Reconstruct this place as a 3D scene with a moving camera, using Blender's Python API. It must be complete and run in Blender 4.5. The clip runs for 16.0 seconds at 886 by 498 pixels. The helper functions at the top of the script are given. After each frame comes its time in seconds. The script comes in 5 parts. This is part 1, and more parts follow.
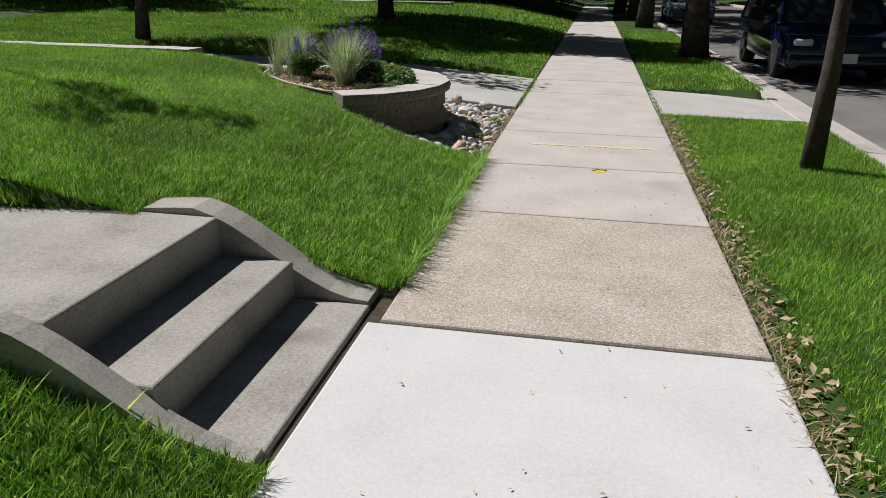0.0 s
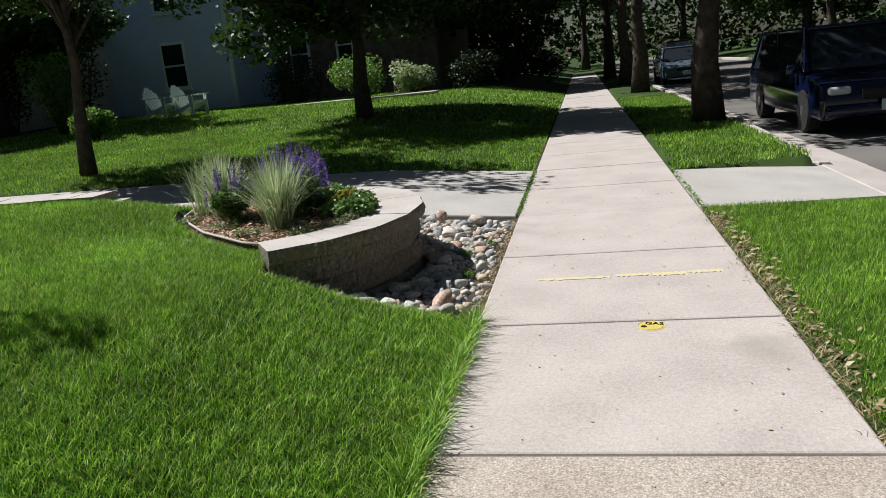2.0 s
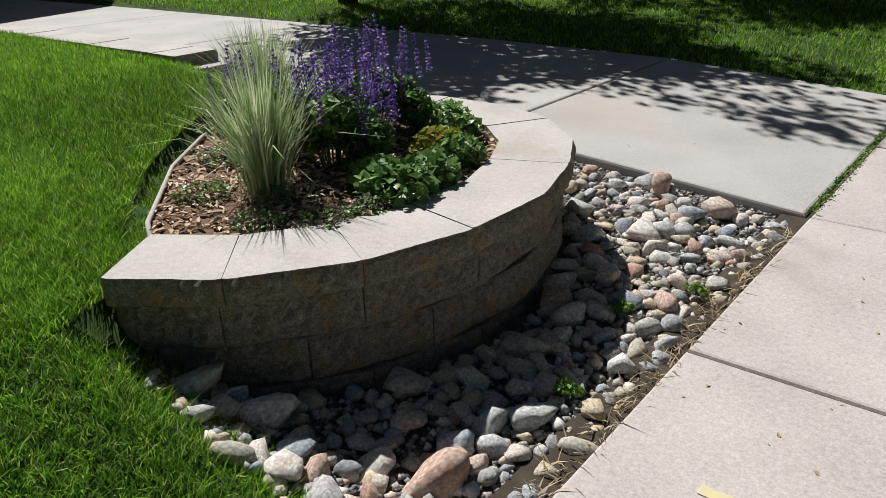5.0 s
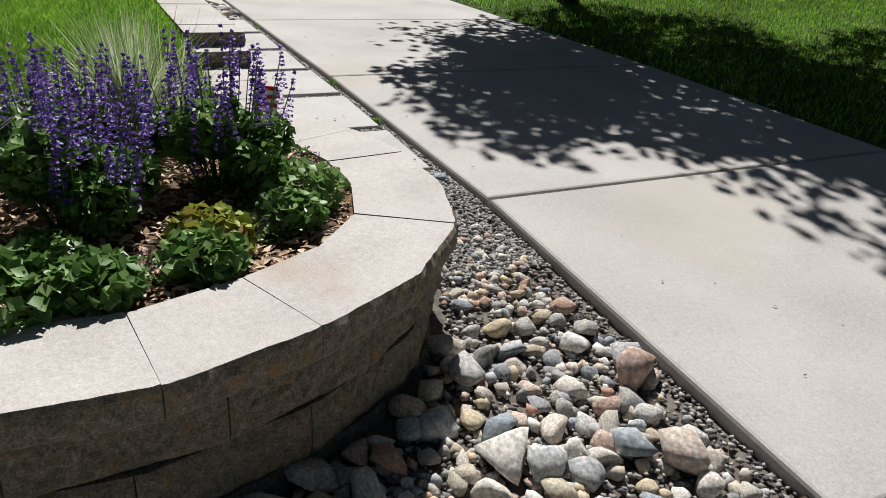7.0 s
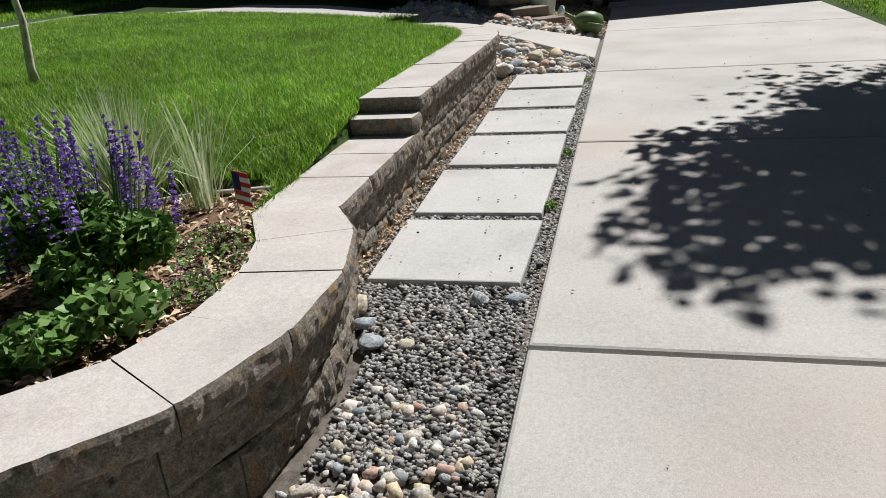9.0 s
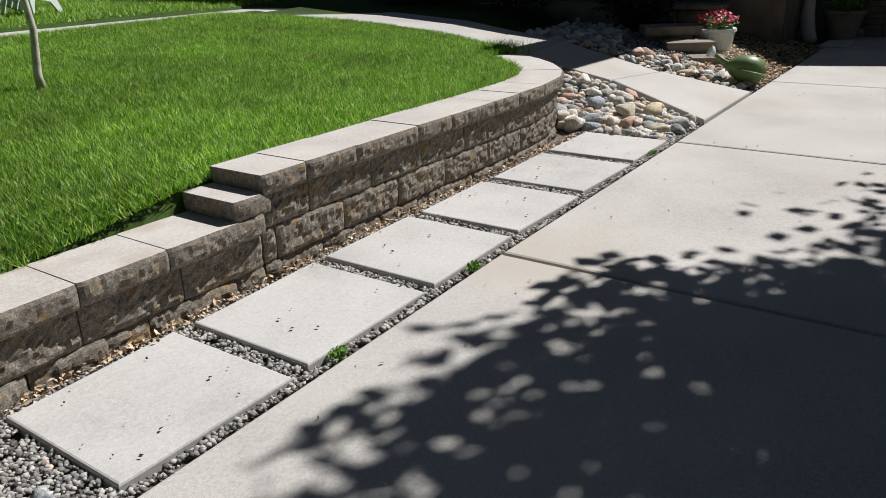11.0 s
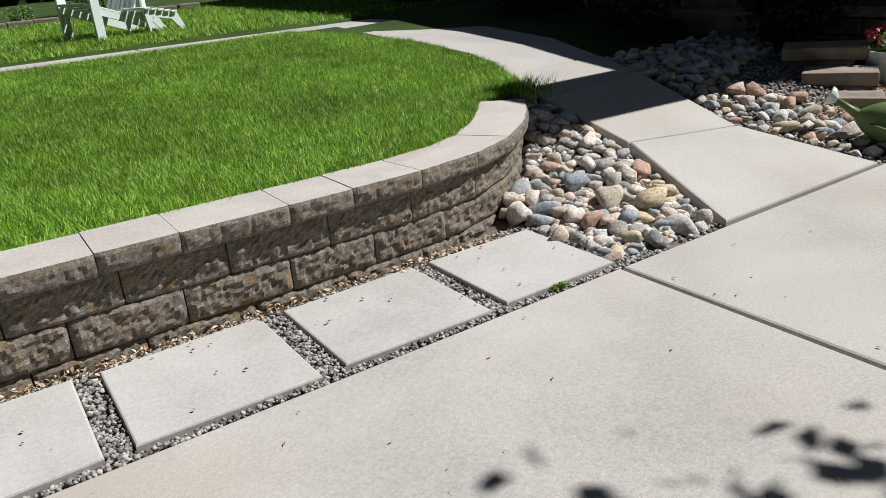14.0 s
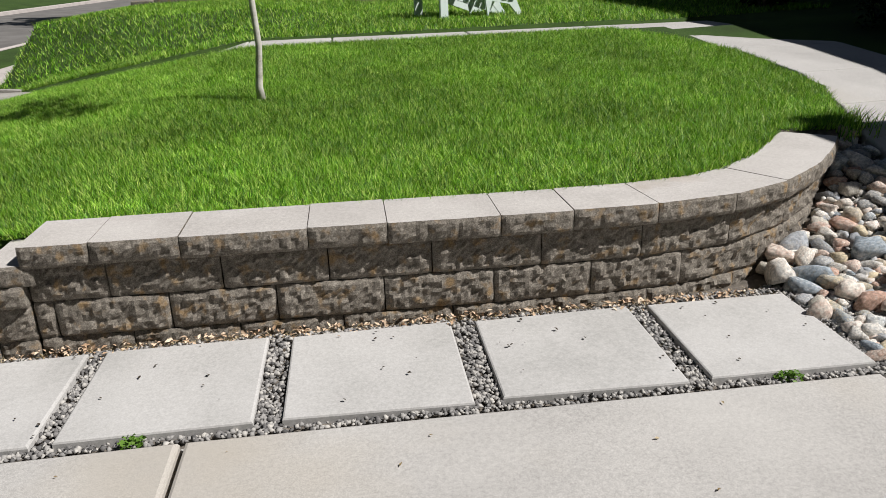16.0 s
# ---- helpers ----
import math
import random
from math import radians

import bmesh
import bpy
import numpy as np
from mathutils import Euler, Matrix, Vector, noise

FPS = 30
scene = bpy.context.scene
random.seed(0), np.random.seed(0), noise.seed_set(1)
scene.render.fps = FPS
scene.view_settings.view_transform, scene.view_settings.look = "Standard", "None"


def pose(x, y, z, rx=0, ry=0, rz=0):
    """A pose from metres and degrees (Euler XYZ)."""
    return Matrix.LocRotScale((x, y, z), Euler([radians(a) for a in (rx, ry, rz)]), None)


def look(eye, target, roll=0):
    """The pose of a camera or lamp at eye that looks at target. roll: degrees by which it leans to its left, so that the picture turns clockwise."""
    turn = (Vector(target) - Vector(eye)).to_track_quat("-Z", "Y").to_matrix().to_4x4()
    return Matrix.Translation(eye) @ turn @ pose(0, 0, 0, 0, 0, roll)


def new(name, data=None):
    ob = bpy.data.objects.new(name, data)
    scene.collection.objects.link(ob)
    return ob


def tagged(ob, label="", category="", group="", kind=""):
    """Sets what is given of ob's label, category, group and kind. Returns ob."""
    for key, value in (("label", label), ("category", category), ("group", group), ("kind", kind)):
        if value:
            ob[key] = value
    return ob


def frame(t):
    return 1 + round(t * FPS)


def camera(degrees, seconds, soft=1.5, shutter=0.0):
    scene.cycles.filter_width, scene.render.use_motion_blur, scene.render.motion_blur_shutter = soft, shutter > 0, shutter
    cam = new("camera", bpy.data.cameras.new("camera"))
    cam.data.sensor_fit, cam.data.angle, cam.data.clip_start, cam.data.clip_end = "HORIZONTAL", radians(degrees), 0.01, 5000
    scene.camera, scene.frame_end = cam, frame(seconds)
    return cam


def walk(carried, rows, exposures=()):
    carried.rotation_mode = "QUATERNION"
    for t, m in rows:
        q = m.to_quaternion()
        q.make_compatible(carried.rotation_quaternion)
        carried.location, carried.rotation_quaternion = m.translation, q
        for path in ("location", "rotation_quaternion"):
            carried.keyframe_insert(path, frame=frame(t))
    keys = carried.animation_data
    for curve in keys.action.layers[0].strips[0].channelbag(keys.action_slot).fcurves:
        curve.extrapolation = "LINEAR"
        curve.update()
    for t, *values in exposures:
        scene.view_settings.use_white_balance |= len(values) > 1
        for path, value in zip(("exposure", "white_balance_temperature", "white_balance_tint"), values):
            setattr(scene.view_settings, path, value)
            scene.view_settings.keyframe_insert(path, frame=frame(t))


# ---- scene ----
cam = camera(61.6, 16.0, soft=0.85)
PATH = [
    (0, (0.766, -8.409, 1.301), (0.414, -6.559, 0.627), 0.9),
    (0.5, (0.709, -7.969, 1.3), (0.378, -6.082, 0.725), -1.2),
    (1, (0.62, -7.46, 1.316), (0.273, -5.549, 0.839), -3.6),
    (1.5, (0.595, -6.968, 1.315), (0.249, -5.055, 0.845), -5.3),
    (2, (0.618, -6.458, 1.328), (0.226, -4.554, 0.861), -6.0),
    (2.5, (0.627, -5.952, 1.324), (0.23, -4.072, 0.769), -6.0),
    (3, (0.604, -5.419, 1.305), (0.028, -3.63, 0.619), -7.7),
    (3.5, (0.58, -4.913, 1.307), (-0.124, -3.187, 0.585), -7.7),
    (3.7, (0.607, -4.736, 1.318), (-0.169, -3.041, 0.593), -8.0),
    (5.8, (0.729, -2.717, 1.295), (-0.652, -1.576, 0.405), 1.9),
    (6.5, (0.736, -2.078, 1.305), (-0.806, -1.174, 0.408), 2.7),
    (7, (0.747, -1.545, 1.321), (-0.857, -0.707, 0.469), 4.1),
    (7.5, (0.705, -1.003, 1.3), (-1.032, -0.513, 0.438), -1.2),
    (8, (0.558, -0.523, 1.263), (-1.259, -0.302, 0.456), -2.2),
    (8.2, (0.441, -0.347, 1.247), (-1.384, -0.258, 0.435), -3.4),
    (10.3, (-0.79, 1.162, 1.34), (-2.383, 0.139, 0.694), 0.6),
    (10.5, (-0.99, 1.265, 1.371), (-2.578, 0.246, 0.706), 1.1),
    (11, (-1.522, 1.529, 1.37), (-3.044, 0.455, 0.642), -1.8),
    (11.5, (-2.081, 1.664, 1.384), (-3.501, 0.482, 0.618), -2.6),
    (12, (-2.583, 1.803, 1.399), (-3.924, 0.516, 0.658), -3.7),
    (12.5, (-3.067, 1.87, 1.423), (-4.294, 0.488, 0.659), -4.7),
    (13, (-3.482, 1.938, 1.443), (-4.731, 0.603, 0.632), -3.6),
    (13.5, (-3.863, 2.067, 1.45), (-5.005, 0.647, 0.627), -5.0),
    (14, (-4.176, 2.067, 1.477), (-5.173, 0.494, 0.747), -4.7),
    (14.5, (-4.41, 2.042, 1.514), (-5.195, 0.332, 0.836), -1.7),
    (15, (-4.667, 2.0, 1.506), (-5.279, 0.236, 0.791), -0.8),
    (15.5, (-4.756, 1.981, 1.496), (-5.264, 0.178, 0.794), -0.1),
    (16, (-4.656, 2.0, 1.503), (-4.874, 0.144, 0.791), -1.7),
]
EXPOSURE = [(0, 0.1), (0.5, -0.02), (1, 0.12), (2.5, 0.32), (3.5, 0.2), (6.5, 0.28), (8, 0.29), (11.5, 0.25), (13, 0.24), (16, 0.17)]
walk(cam, [(t, look(eye, target, roll)) for t, eye, target, roll in PATH], EXPOSURE)

SUN_AZ, SUN_EL = 160.0, 50.0      # where the sun stands: degrees from +x towards +y, and above the horizon
world = bpy.data.worlds.new("sky")
scene.world = world
world.use_nodes = True
wn = world.node_tree
bg = wn.nodes["Background"]
skyt = wn.nodes.new("ShaderNodeTexSky")
skyt.sky_type = "NISHITA"
skyt.sun_disc = False
skyt.sun_elevation = radians(SUN_EL)
skyt.sun_rotation = radians(90 - SUN_AZ)
wn.links.new(skyt.outputs[0], bg.inputs[0])
bg.inputs[1].default_value = 0.022
sun = new("sun", bpy.data.lights.new("sun", "SUN"))
sun.data.energy, sun.data.angle, sun.data.color = 5.0, radians(0.55), (1.0, 0.98, 0.955)
_d = Vector((math.cos(radians(SUN_EL)) * math.cos(radians(SUN_AZ)), math.cos(radians(SUN_EL)) * math.sin(radians(SUN_AZ)), math.sin(radians(SUN_EL))))
sun.matrix_world = look(_d * 60, (0, 0, 0))

# ------------------------------------------------------------------ materials


def speckled(nt, vec, colour, scale, lo, hi, tint=(1, 1, 1), detail=2.0):
    """A colour multiplied by a noise that runs from lo to hi."""
    N, L = nt.nodes, nt.links
    n, r, m = N.new("ShaderNodeTexNoise"), N.new("ShaderNodeMapRange"), N.new("ShaderNodeMix")
    n.inputs["Scale"].default_value, n.inputs["Detail"].default_value = scale, detail
    r.inputs[1].default_value, r.inputs[2].default_value, r.inputs[3].default_value, r.inputs[4].default_value = 0.32, 0.68, lo, hi
    t = N.new("ShaderNodeVectorMath")
    t.operation = "SCALE"
    t.inputs[0].default_value = tint
    m.data_type, m.blend_type = "RGBA", "MULTIPLY"
    m.inputs[0].default_value = 1.0
    L.new(vec, n.inputs["Vector"]), L.new(n.outputs[0], r.inputs[0]), L.new(r.outputs[0], t.inputs[3])
    L.new(colour, m.inputs[6]), L.new(t.outputs[0], m.inputs[7])
    return m.outputs[2]


def material(name, cols, scale=6.0, fine=90.0, rough=0.85, bump=0.3, bdist=0.01, metal=0.0, spec=0.3, mix=0.45, per="", coords="pos", wear=None, wear_at=(0.62, 0.7), speck=0.0, grain=260.0):
    """A procedural surface: colours ramped by a coarse and a fine noise, with relief; per: 'object' or 'island' varies it piece by piece."""
    m = bpy.data.materials.new(name)
    m.use_nodes = True
    nt = m.node_tree
    N, L = nt.nodes, nt.links
    b = N["Principled BSDF"]
    b.inputs["Roughness"].default_value, b.inputs["Metallic"].default_value = rough, metal
    b.inputs["Specular IOR Level"].default_value = spec
    if coords == "pos":
        vec = N.new("ShaderNodeNewGeometry").outputs["Position"]
    else:
        vec = N.new("ShaderNodeTexCoord").outputs["Object"]
    n1, n2 = N.new("ShaderNodeTexNoise"), N.new("ShaderNodeTexNoise")
    n1.inputs["Scale"].default_value, n1.inputs["Detail"].default_value = scale, 5
    n2.inputs["Scale"].default_value, n2.inputs["Detail"].default_value, n2.inputs["Roughness"].default_value = fine, 7, 0.72
    L.new(vec, n1.inputs["Vector"]), L.new(vec, n2.inputs["Vector"])
    mx = N.new("ShaderNodeMix")
    mx.inputs[0].default_value = mix
    L.new(n1.outputs[0], mx.inputs[2]), L.new(n2.outputs[0], mx.inputs[3])
    fac = mx.outputs[0]
    if per:
        rnd = N.new("ShaderNodeObjectInfo").outputs["Random"] if per == "object" else N.new("ShaderNodeNewGeometry").outputs["Random Per Island"]
        m2 = N.new("ShaderNodeMix")
        m2.inputs[0].default_value = 0.72
        L.new(fac, m2.inputs[2]), L.new(rnd, m2.inputs[3])
        fac = m2.outputs[0]
    ramp = N.new("ShaderNodeValToRGB")
    lo, hi = (0.12, 0.88) if per else (0.34, 0.66)
    while len(ramp.color_ramp.elements) < len(cols):
        ramp.color_ramp.elements.new(0.5)
    for i, c in enumerate(cols):
        e = ramp.color_ramp.elements[i]
        e.position, e.color = lo + (hi - lo) * i / max(1, len(cols) - 1), (*c, 1)
    L.new(fac, ramp.inputs[0])
    out = ramp.outputs[0]
    if wear:
        n3 = N.new("ShaderNodeTexNoise")
        n3.inputs["Scale"].default_value, n3.inputs["Detail"].default_value = scale * 0.37, 6
        L.new(vec, n3.inputs["Vector"])
        r3 = N.new("ShaderNodeMapRange")
        r3.inputs[1].default_value, r3.inputs[2].default_value = wear_at
        L.new(n3.outputs[0], r3.inputs[0])
        m3 = N.new("ShaderNodeMix")
        m3.data_type = "RGBA"
        L.new(r3.outputs[0], m3.inputs[0]), L.new(out, m3.inputs[6])
        m3.inputs[7].default_value = (*wear, 1)
        out = m3.outputs[2]
    if speck:
        out = speckled(nt, vec, out, grain, 1 - speck, 1 + speck)
    L.new(out, b.inputs["Base Color"])
    if bump:
        bp = N.new("ShaderNodeBump")
        bp.inputs["Strength"].default_value, bp.inputs["Distance"].default_value = bump, bdist
        L.new(mx.outputs[0], bp.inputs["Height"])
        L.new(bp.outputs[0], b.inputs["Normal"])
    return m


def leafy(name, cols, per="island", rough=0.5, through_light=0.35, patch=0.0):
    m = material(name, cols, 3, 40, rough, 0.0, per=per, spec=0.35)
    nt = m.node_tree
    b, out = nt.nodes["Principled BSDF"], nt.nodes["Material Output"]
    tr, ad = nt.nodes.new("ShaderNodeBsdfTranslucent"), nt.nodes.new("ShaderNodeMixShader")
    ad.inputs[0].default_value = through_light
    src = b.inputs["Base Color"].links[0].from_socket
    if patch:
        at = nt.nodes.new("ShaderNodeNewGeometry").outputs["Position"]
        src = speckled(nt, at, src, 1.1, 1 - patch, 1 + patch, (1.12, 1.0, 0.9), 4.0)
        src = speckled(nt, at, src, 11.0, 1 - patch * 0.8, 1 + patch * 0.8, (1.0, 1.0, 1.0), 3.0)
        nt.links.new(src, b.inputs["Base Color"])
    nt.links.new(src, tr.inputs[0])
    nt.links.new(b.outputs[0], ad.inputs[1]), nt.links.new(tr.outputs[0], ad.inputs[2]), nt.links.new(ad.outputs[0], out.inputs[0])
    return m


M_WALK = material("sidewalk_concrete", [(0.375, 0.335, 0.315), (0.475, 0.43, 0.405), (0.545, 0.50, 0.47)], 2.2, 55, 0.9, 0.2, 0.004, wear=(0.37, 0.34, 0.315), mix=0.6, speck=0.13, grain=170)
M_WALK_TAN = material("tan_aggregate_concrete", [(0.25, 0.205, 0.17), (0.43, 0.375, 0.325), (0.60, 0.55, 0.50)], 3.0, 110, 0.92, 0.5, 0.006, mix=0.8, speck=0.3, grain=150)
M_WALK_NEW = material("new_pale_concrete", [(0.50, 0.485, 0.49), (0.56, 0.545, 0.55), (0.61, 0.595, 0.60)], 2.5, 60, 0.9, 0.3, 0.004, mix=0.6, speck=0.05, grain=200)
M_DRIVE = material("driveway_concrete", [(0.33, 0.315, 0.30), (0.445, 0.425, 0.405), (0.53, 0.51, 0.485)], 1.6, 90, 0.9, 0.14, 0.004, wear=(0.44, 0.395, 0.335), wear_at=(0.56, 0.75), mix=0.62, speck=0.15, grain=300)
M_STEP = material("weathered_step_concrete", [(0.20, 0.185, 0.165), (0.33, 0.31, 0.28), (0.42, 0.395, 0.36)], 3.0, 80, 0.92, 0.45, 0.006, wear=(0.22, 0.20, 0.175), mix=0.6, speck=0.15, grain=170)
M_JOINT = material("joint_dirt", [(0.035, 0.028, 0.02), (0.09, 0.07, 0.05)], 20, 200, 1.0, 0.5, 0.01)
M_PAVER = material("paver_concrete", [(0.38, 0.37, 0.355), (0.475, 0.46, 0.445), (0.54, 0.525, 0.51)], 3.0, 60, 0.9, 0.2, 0.003, wear=(0.44, 0.42, 0.39), mix=0.55, speck=0.08, grain=170)
M_CAP = material("tan_cap_stone", [(0.385, 0.358, 0.335), (0.48, 0.45, 0.425), (0.555, 0.525, 0.495)], 4.0, 60, 0.92, 0.22, 0.003, wear=(0.40, 0.345, 0.295), mix=0.6, speck=0.12, grain=220)
M_SPLIT = material("split_face_block", [(0.085, 0.075, 0.062), (0.20, 0.175, 0.146), (0.36, 0.325, 0.28)], 45, 170, 0.95, 0.9, 0.008, wear=(0.27, 0.185, 0.10), wear_at=(0.56, 0.70), mix=0.6, speck=0.28, grain=190)
M_ROCK = material("river_rock", [(0.17, 0.19, 0.22), (0.58, 0.53, 0.45), (0.30, 0.32, 0.35), (0.72, 0.67, 0.60), (0.45, 0.27, 0.20), (0.78, 0.75, 0.69), (0.26, 0.31, 0.36), (0.62, 0.51, 0.34), (0.42, 0.40, 0.38)], 9, 60, 0.8, 0.6, 0.012, per="object", coords="obj", speck=0.3, grain=14)
M_ROCK_MIX = material("small_river_rock", [(0.17, 0.19, 0.22), (0.58, 0.53, 0.45), (0.30, 0.32, 0.35), (0.72, 0.67, 0.60), (0.45, 0.27, 0.20), (0.78, 0.75, 0.69), (0.26, 0.31, 0.36), (0.62, 0.51, 0.34), (0.42, 0.40, 0.38)], 9, 60, 0.8, 0.5, 0.012, per="island", speck=0.25, grain=120)
M_GRAVEL = material("grey_gravel", [(0.06, 0.058, 0.058), (0.20, 0.19, 0.185), (0.34, 0.325, 0.31), (0.52, 0.49, 0.45)], 20, 120, 0.9, 0.2, 0.003, per="island")
M_GRAVEL_BED = material("gravel_bed_soil", [(0.06, 0.05, 0.042), (0.15, 0.13, 0.11), (0.24, 0.21, 0.18)], 30, 160, 1.0, 0.8, 0.01)
M_SOIL = material("lawn_soil", [(0.022, 0.038, 0.008), (0.035, 0.07, 0.012), (0.06, 0.10, 0.02)], 1.2, 60, 1.0, 0.6, 0.02)
# wide dark-to-pale blade range paints in the self-shadow of the turf
M_GRASS = leafy("lawn_grass", [(0.03, 0.11, 0.008), (0.11, 0.31, 0.018), (0.22, 0.48, 0.03), (0.55, 0.75, 0.2)], through_light=0.32, patch=0.25)
M_DRYGRASS = leafy("dry_straw", [(0.24, 0.17, 0.08), (0.42, 0.33, 0.19), (0.58, 0.48, 0.33)], through_light=0.2)
M_MULCH = material("wood_chip_mulch", [(0.32, 0.20, 0.12), (0.58, 0.42, 0.29), (0.78, 0.64, 0.49)], 20, 120, 0.95, 0.2, 0.003, per="island")
M_MULCH_BED = material("mulch_bed", [(0.09, 0.055, 0.035), (0.22, 0.14, 0.09)], 30, 140, 1.0, 0.8, 0.01)
M_LEAF = leafy("tree_leaf", [(0.022, 0.05, 0.010), (0.035, 0.08, 0.014), (0.05, 0.105, 0.02)], through_light=0.3)
M_LEAF2 = leafy("shrub_leaf", [(0.09, 0.19, 0.025), (0.15, 0.29, 0.04), (0.22, 0.37, 0.07)])
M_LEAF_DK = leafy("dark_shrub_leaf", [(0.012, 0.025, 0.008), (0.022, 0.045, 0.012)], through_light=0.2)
M_OAT = leafy("variegated_grass_blade", [(0.24, 0.36, 0.14), (0.44, 0.54, 0.28), (0.72, 0.75, 0.56)], through_light=0.3)
M_SALVIA = leafy("salvia_leaf", [(0.06, 0.14, 0.03), (0.13, 0.26, 0.06), (0.24, 0.38, 0.12)], through_light=0.25)
M_PURPLE = leafy("violet_blossom", [(0.10, 0.05, 0.26), (0.20, 0.10, 0.46), (0.34, 0.22, 0.60)], through_light=0.25)
M_GOLDLEAF = leafy("yellow_green_leaf", [(0.22, 0.30, 0.04), (0.36, 0.40, 0.06), (0.30, 0.20, 0.06)], through_light=0.25)
M_GERAN = leafy("geranium_leaf", [(0.09, 0.19, 0.045), (0.16, 0.29, 0.08), (0.25, 0.38, 0.13)], rough=0.4, through_light=0.25)
M_HEUCH = leafy("plum_leaf", [(0.16, 0.05, 0.13), (0.28, 0.10, 0.24), (0.24, 0.13, 0.14)], through_light=0.2)
M_BARK = material("tree_bark", [(0.035, 0.028, 0.022), (0.07, 0.055, 0.045), (0.11, 0.09, 0.07)], 9, 60, 0.95, 0.9, 0.03)
M_BIRCH = material("pale_sapling_bark", [(0.28, 0.24, 0.20), (0.55, 0.52, 0.47), (0.68, 0.65, 0.60)], 12, 80, 0.85, 0.4, 0.006)
M_ASPHALT = material("asphalt", [(0.10, 0.095, 0.09), (0.16, 0.15, 0.14), (0.22, 0.21, 0.20)], 0.8, 120, 0.95, 0.4, 0.006)
M_WHITE = material("white_paint", [(0.64, 0.73, 0.70), (0.75, 0.82, 0.79)], 6, 80, 0.5, 0.1, 0.002)
M_SIDING = material("blue_siding", [(0.52, 0.62, 0.84), (0.58, 0.68, 0.90)], 2, 60, 0.7, 0.1, 0.003)
M_BRICK = material("house_brick", [(0.10, 0.07, 0.055), (0.17, 0.13, 0.105), (0.22, 0.18, 0.15)], 5, 60, 0.9, 0.4, 0.005)
M_DARKWOOD = material("dark_trim", [(0.03, 0.025, 0.022), (0.05, 0.042, 0.036)], 6, 60, 0.6, 0.2, 0.003)
M_ROOF = material("roof_shingle", [(0.035, 0.033, 0.032), (0.07, 0.065, 0.06)], 8, 80, 0.95, 0.4, 0.006)
M_FLAG = material("flagstone", [(0.15, 0.12, 0.10), (0.26, 0.22, 0.18), (0.33, 0.28, 0.24)], 6, 90, 0.9, 0.5, 0.006)
M_BLACK = material("black_plastic", [(0.012, 0.012, 0.013), (0.025, 0.025, 0.027)], 8, 90, 0.55, 0.1, 0.002)
M_TYRE = material("tyre_rubber", [(0.012, 0.012, 0.012), (0.022, 0.022, 0.022)], 20, 150, 0.85, 0.2, 0.002)
M_STEEL = material("brushed_metal", [(0.45, 0.46, 0.47), (0.58, 0.59, 0.6)], 10, 120, 0.35, 0.05, 0.001, metal=1.0)
M_VAN = material("midnight_blue_paint", [(0.003, 0.005, 0.024), (0.004, 0.007, 0.03)], 3, 80, 0.12, 0.0, spec=0.6)
M_CAR = material("grey_blue_paint", [(0.10, 0.14, 0.18), (0.12, 0.165, 0.21)], 3, 80, 0.15, 0.0, spec=0.6)
M_GREENCAN = material("green_can_plastic", [(0.10, 0.16, 0.055), (0.15, 0.22, 0.085)], 6, 70, 0.45, 0.1, 0.002)
M_YELLOW = material("yellow_marking_paint", [(0.52, 0.40, 0.08), (0.66, 0.54, 0.14)], 14, 120, 0.8, 0.3, 0.003, wear=(0.45, 0.36, 0.16))
M_RED = leafy("red_blossom", [(0.45, 0.02, 0.05), (0.62, 0.05, 0.12), (0.7, 0.3, 0.38)], through_light=0.2)
M_FLAGRED = material("flag_red", [(0.42, 0.03, 0.035), (0.5, 0.05, 0.05)], 10, 80, 0.8, 0.0)
M_FLAGBLUE = material("flag_blue", [(0.02, 0.025, 0.10), (0.03, 0.035, 0.14)], 10, 80, 0.8, 0.0)


def glass(name, tint=(0.02, 0.025, 0.03)):
    m = bpy.data.materials.new(name)
    m.use_nodes = True
    b = m.node_tree.nodes["Principled BSDF"]
    b.inputs["Base Color"].default_value, b.inputs["Roughness"].default_value = (*tint, 1), 0.04
    b.inputs["Specular IOR Level"].default_value = 0.7
    return m


M_GLASS = glass("window_glass")
M_LAMP = glass("headlamp_glass", (0.5, 0.52, 0.55))

# ------------------------------------------------------------------ building helpers


def np_mesh(name, verts, faces, mats=(), smooth=False, index=None):
    """A mesh out of computed arrays of vertices and of faces with one number of corners."""
    verts, faces = np.asarray(verts, dtype=np.float32), np.asarray(faces, dtype=np.int32)
    me = bpy.data.meshes.new(name)
    k = faces.shape[1]
    me.vertices.add(len(verts)), me.loops.add(faces.size), me.polygons.add(len(faces))
    me.vertices.foreach_set("co", verts.ravel())
    me.loops.foreach_set("vertex_index", faces.ravel())
    me.polygons.foreach_set("loop_start", np.arange(0, faces.size, k, dtype=np.int32))
    me.polygons.foreach_set("loop_total", np.full(len(faces), k, dtype=np.int32))
    if index is not None:
        me.polygons.foreach_set("material_index", np.asarray(index, dtype=np.int32))
    if smooth:
        me.polygons.foreach_set("use_smooth", np.ones(len(faces), dtype=bool))
    for m in mats:
        me.materials.append(m)
    me.update(calc_edges=True)
    me.validate()
    return me


def mesh_of(name, bm, mat, smooth=False):
    me = bpy.data.meshes.new(name)
    bmesh.ops.recalc_face_normals(bm, faces=bm.faces)
    bm.to_mesh(me)
    bm.free()
    me.materials.append(mat)
    if smooth:
        for p in me.polygons:
            p.use_smooth = True
    return me


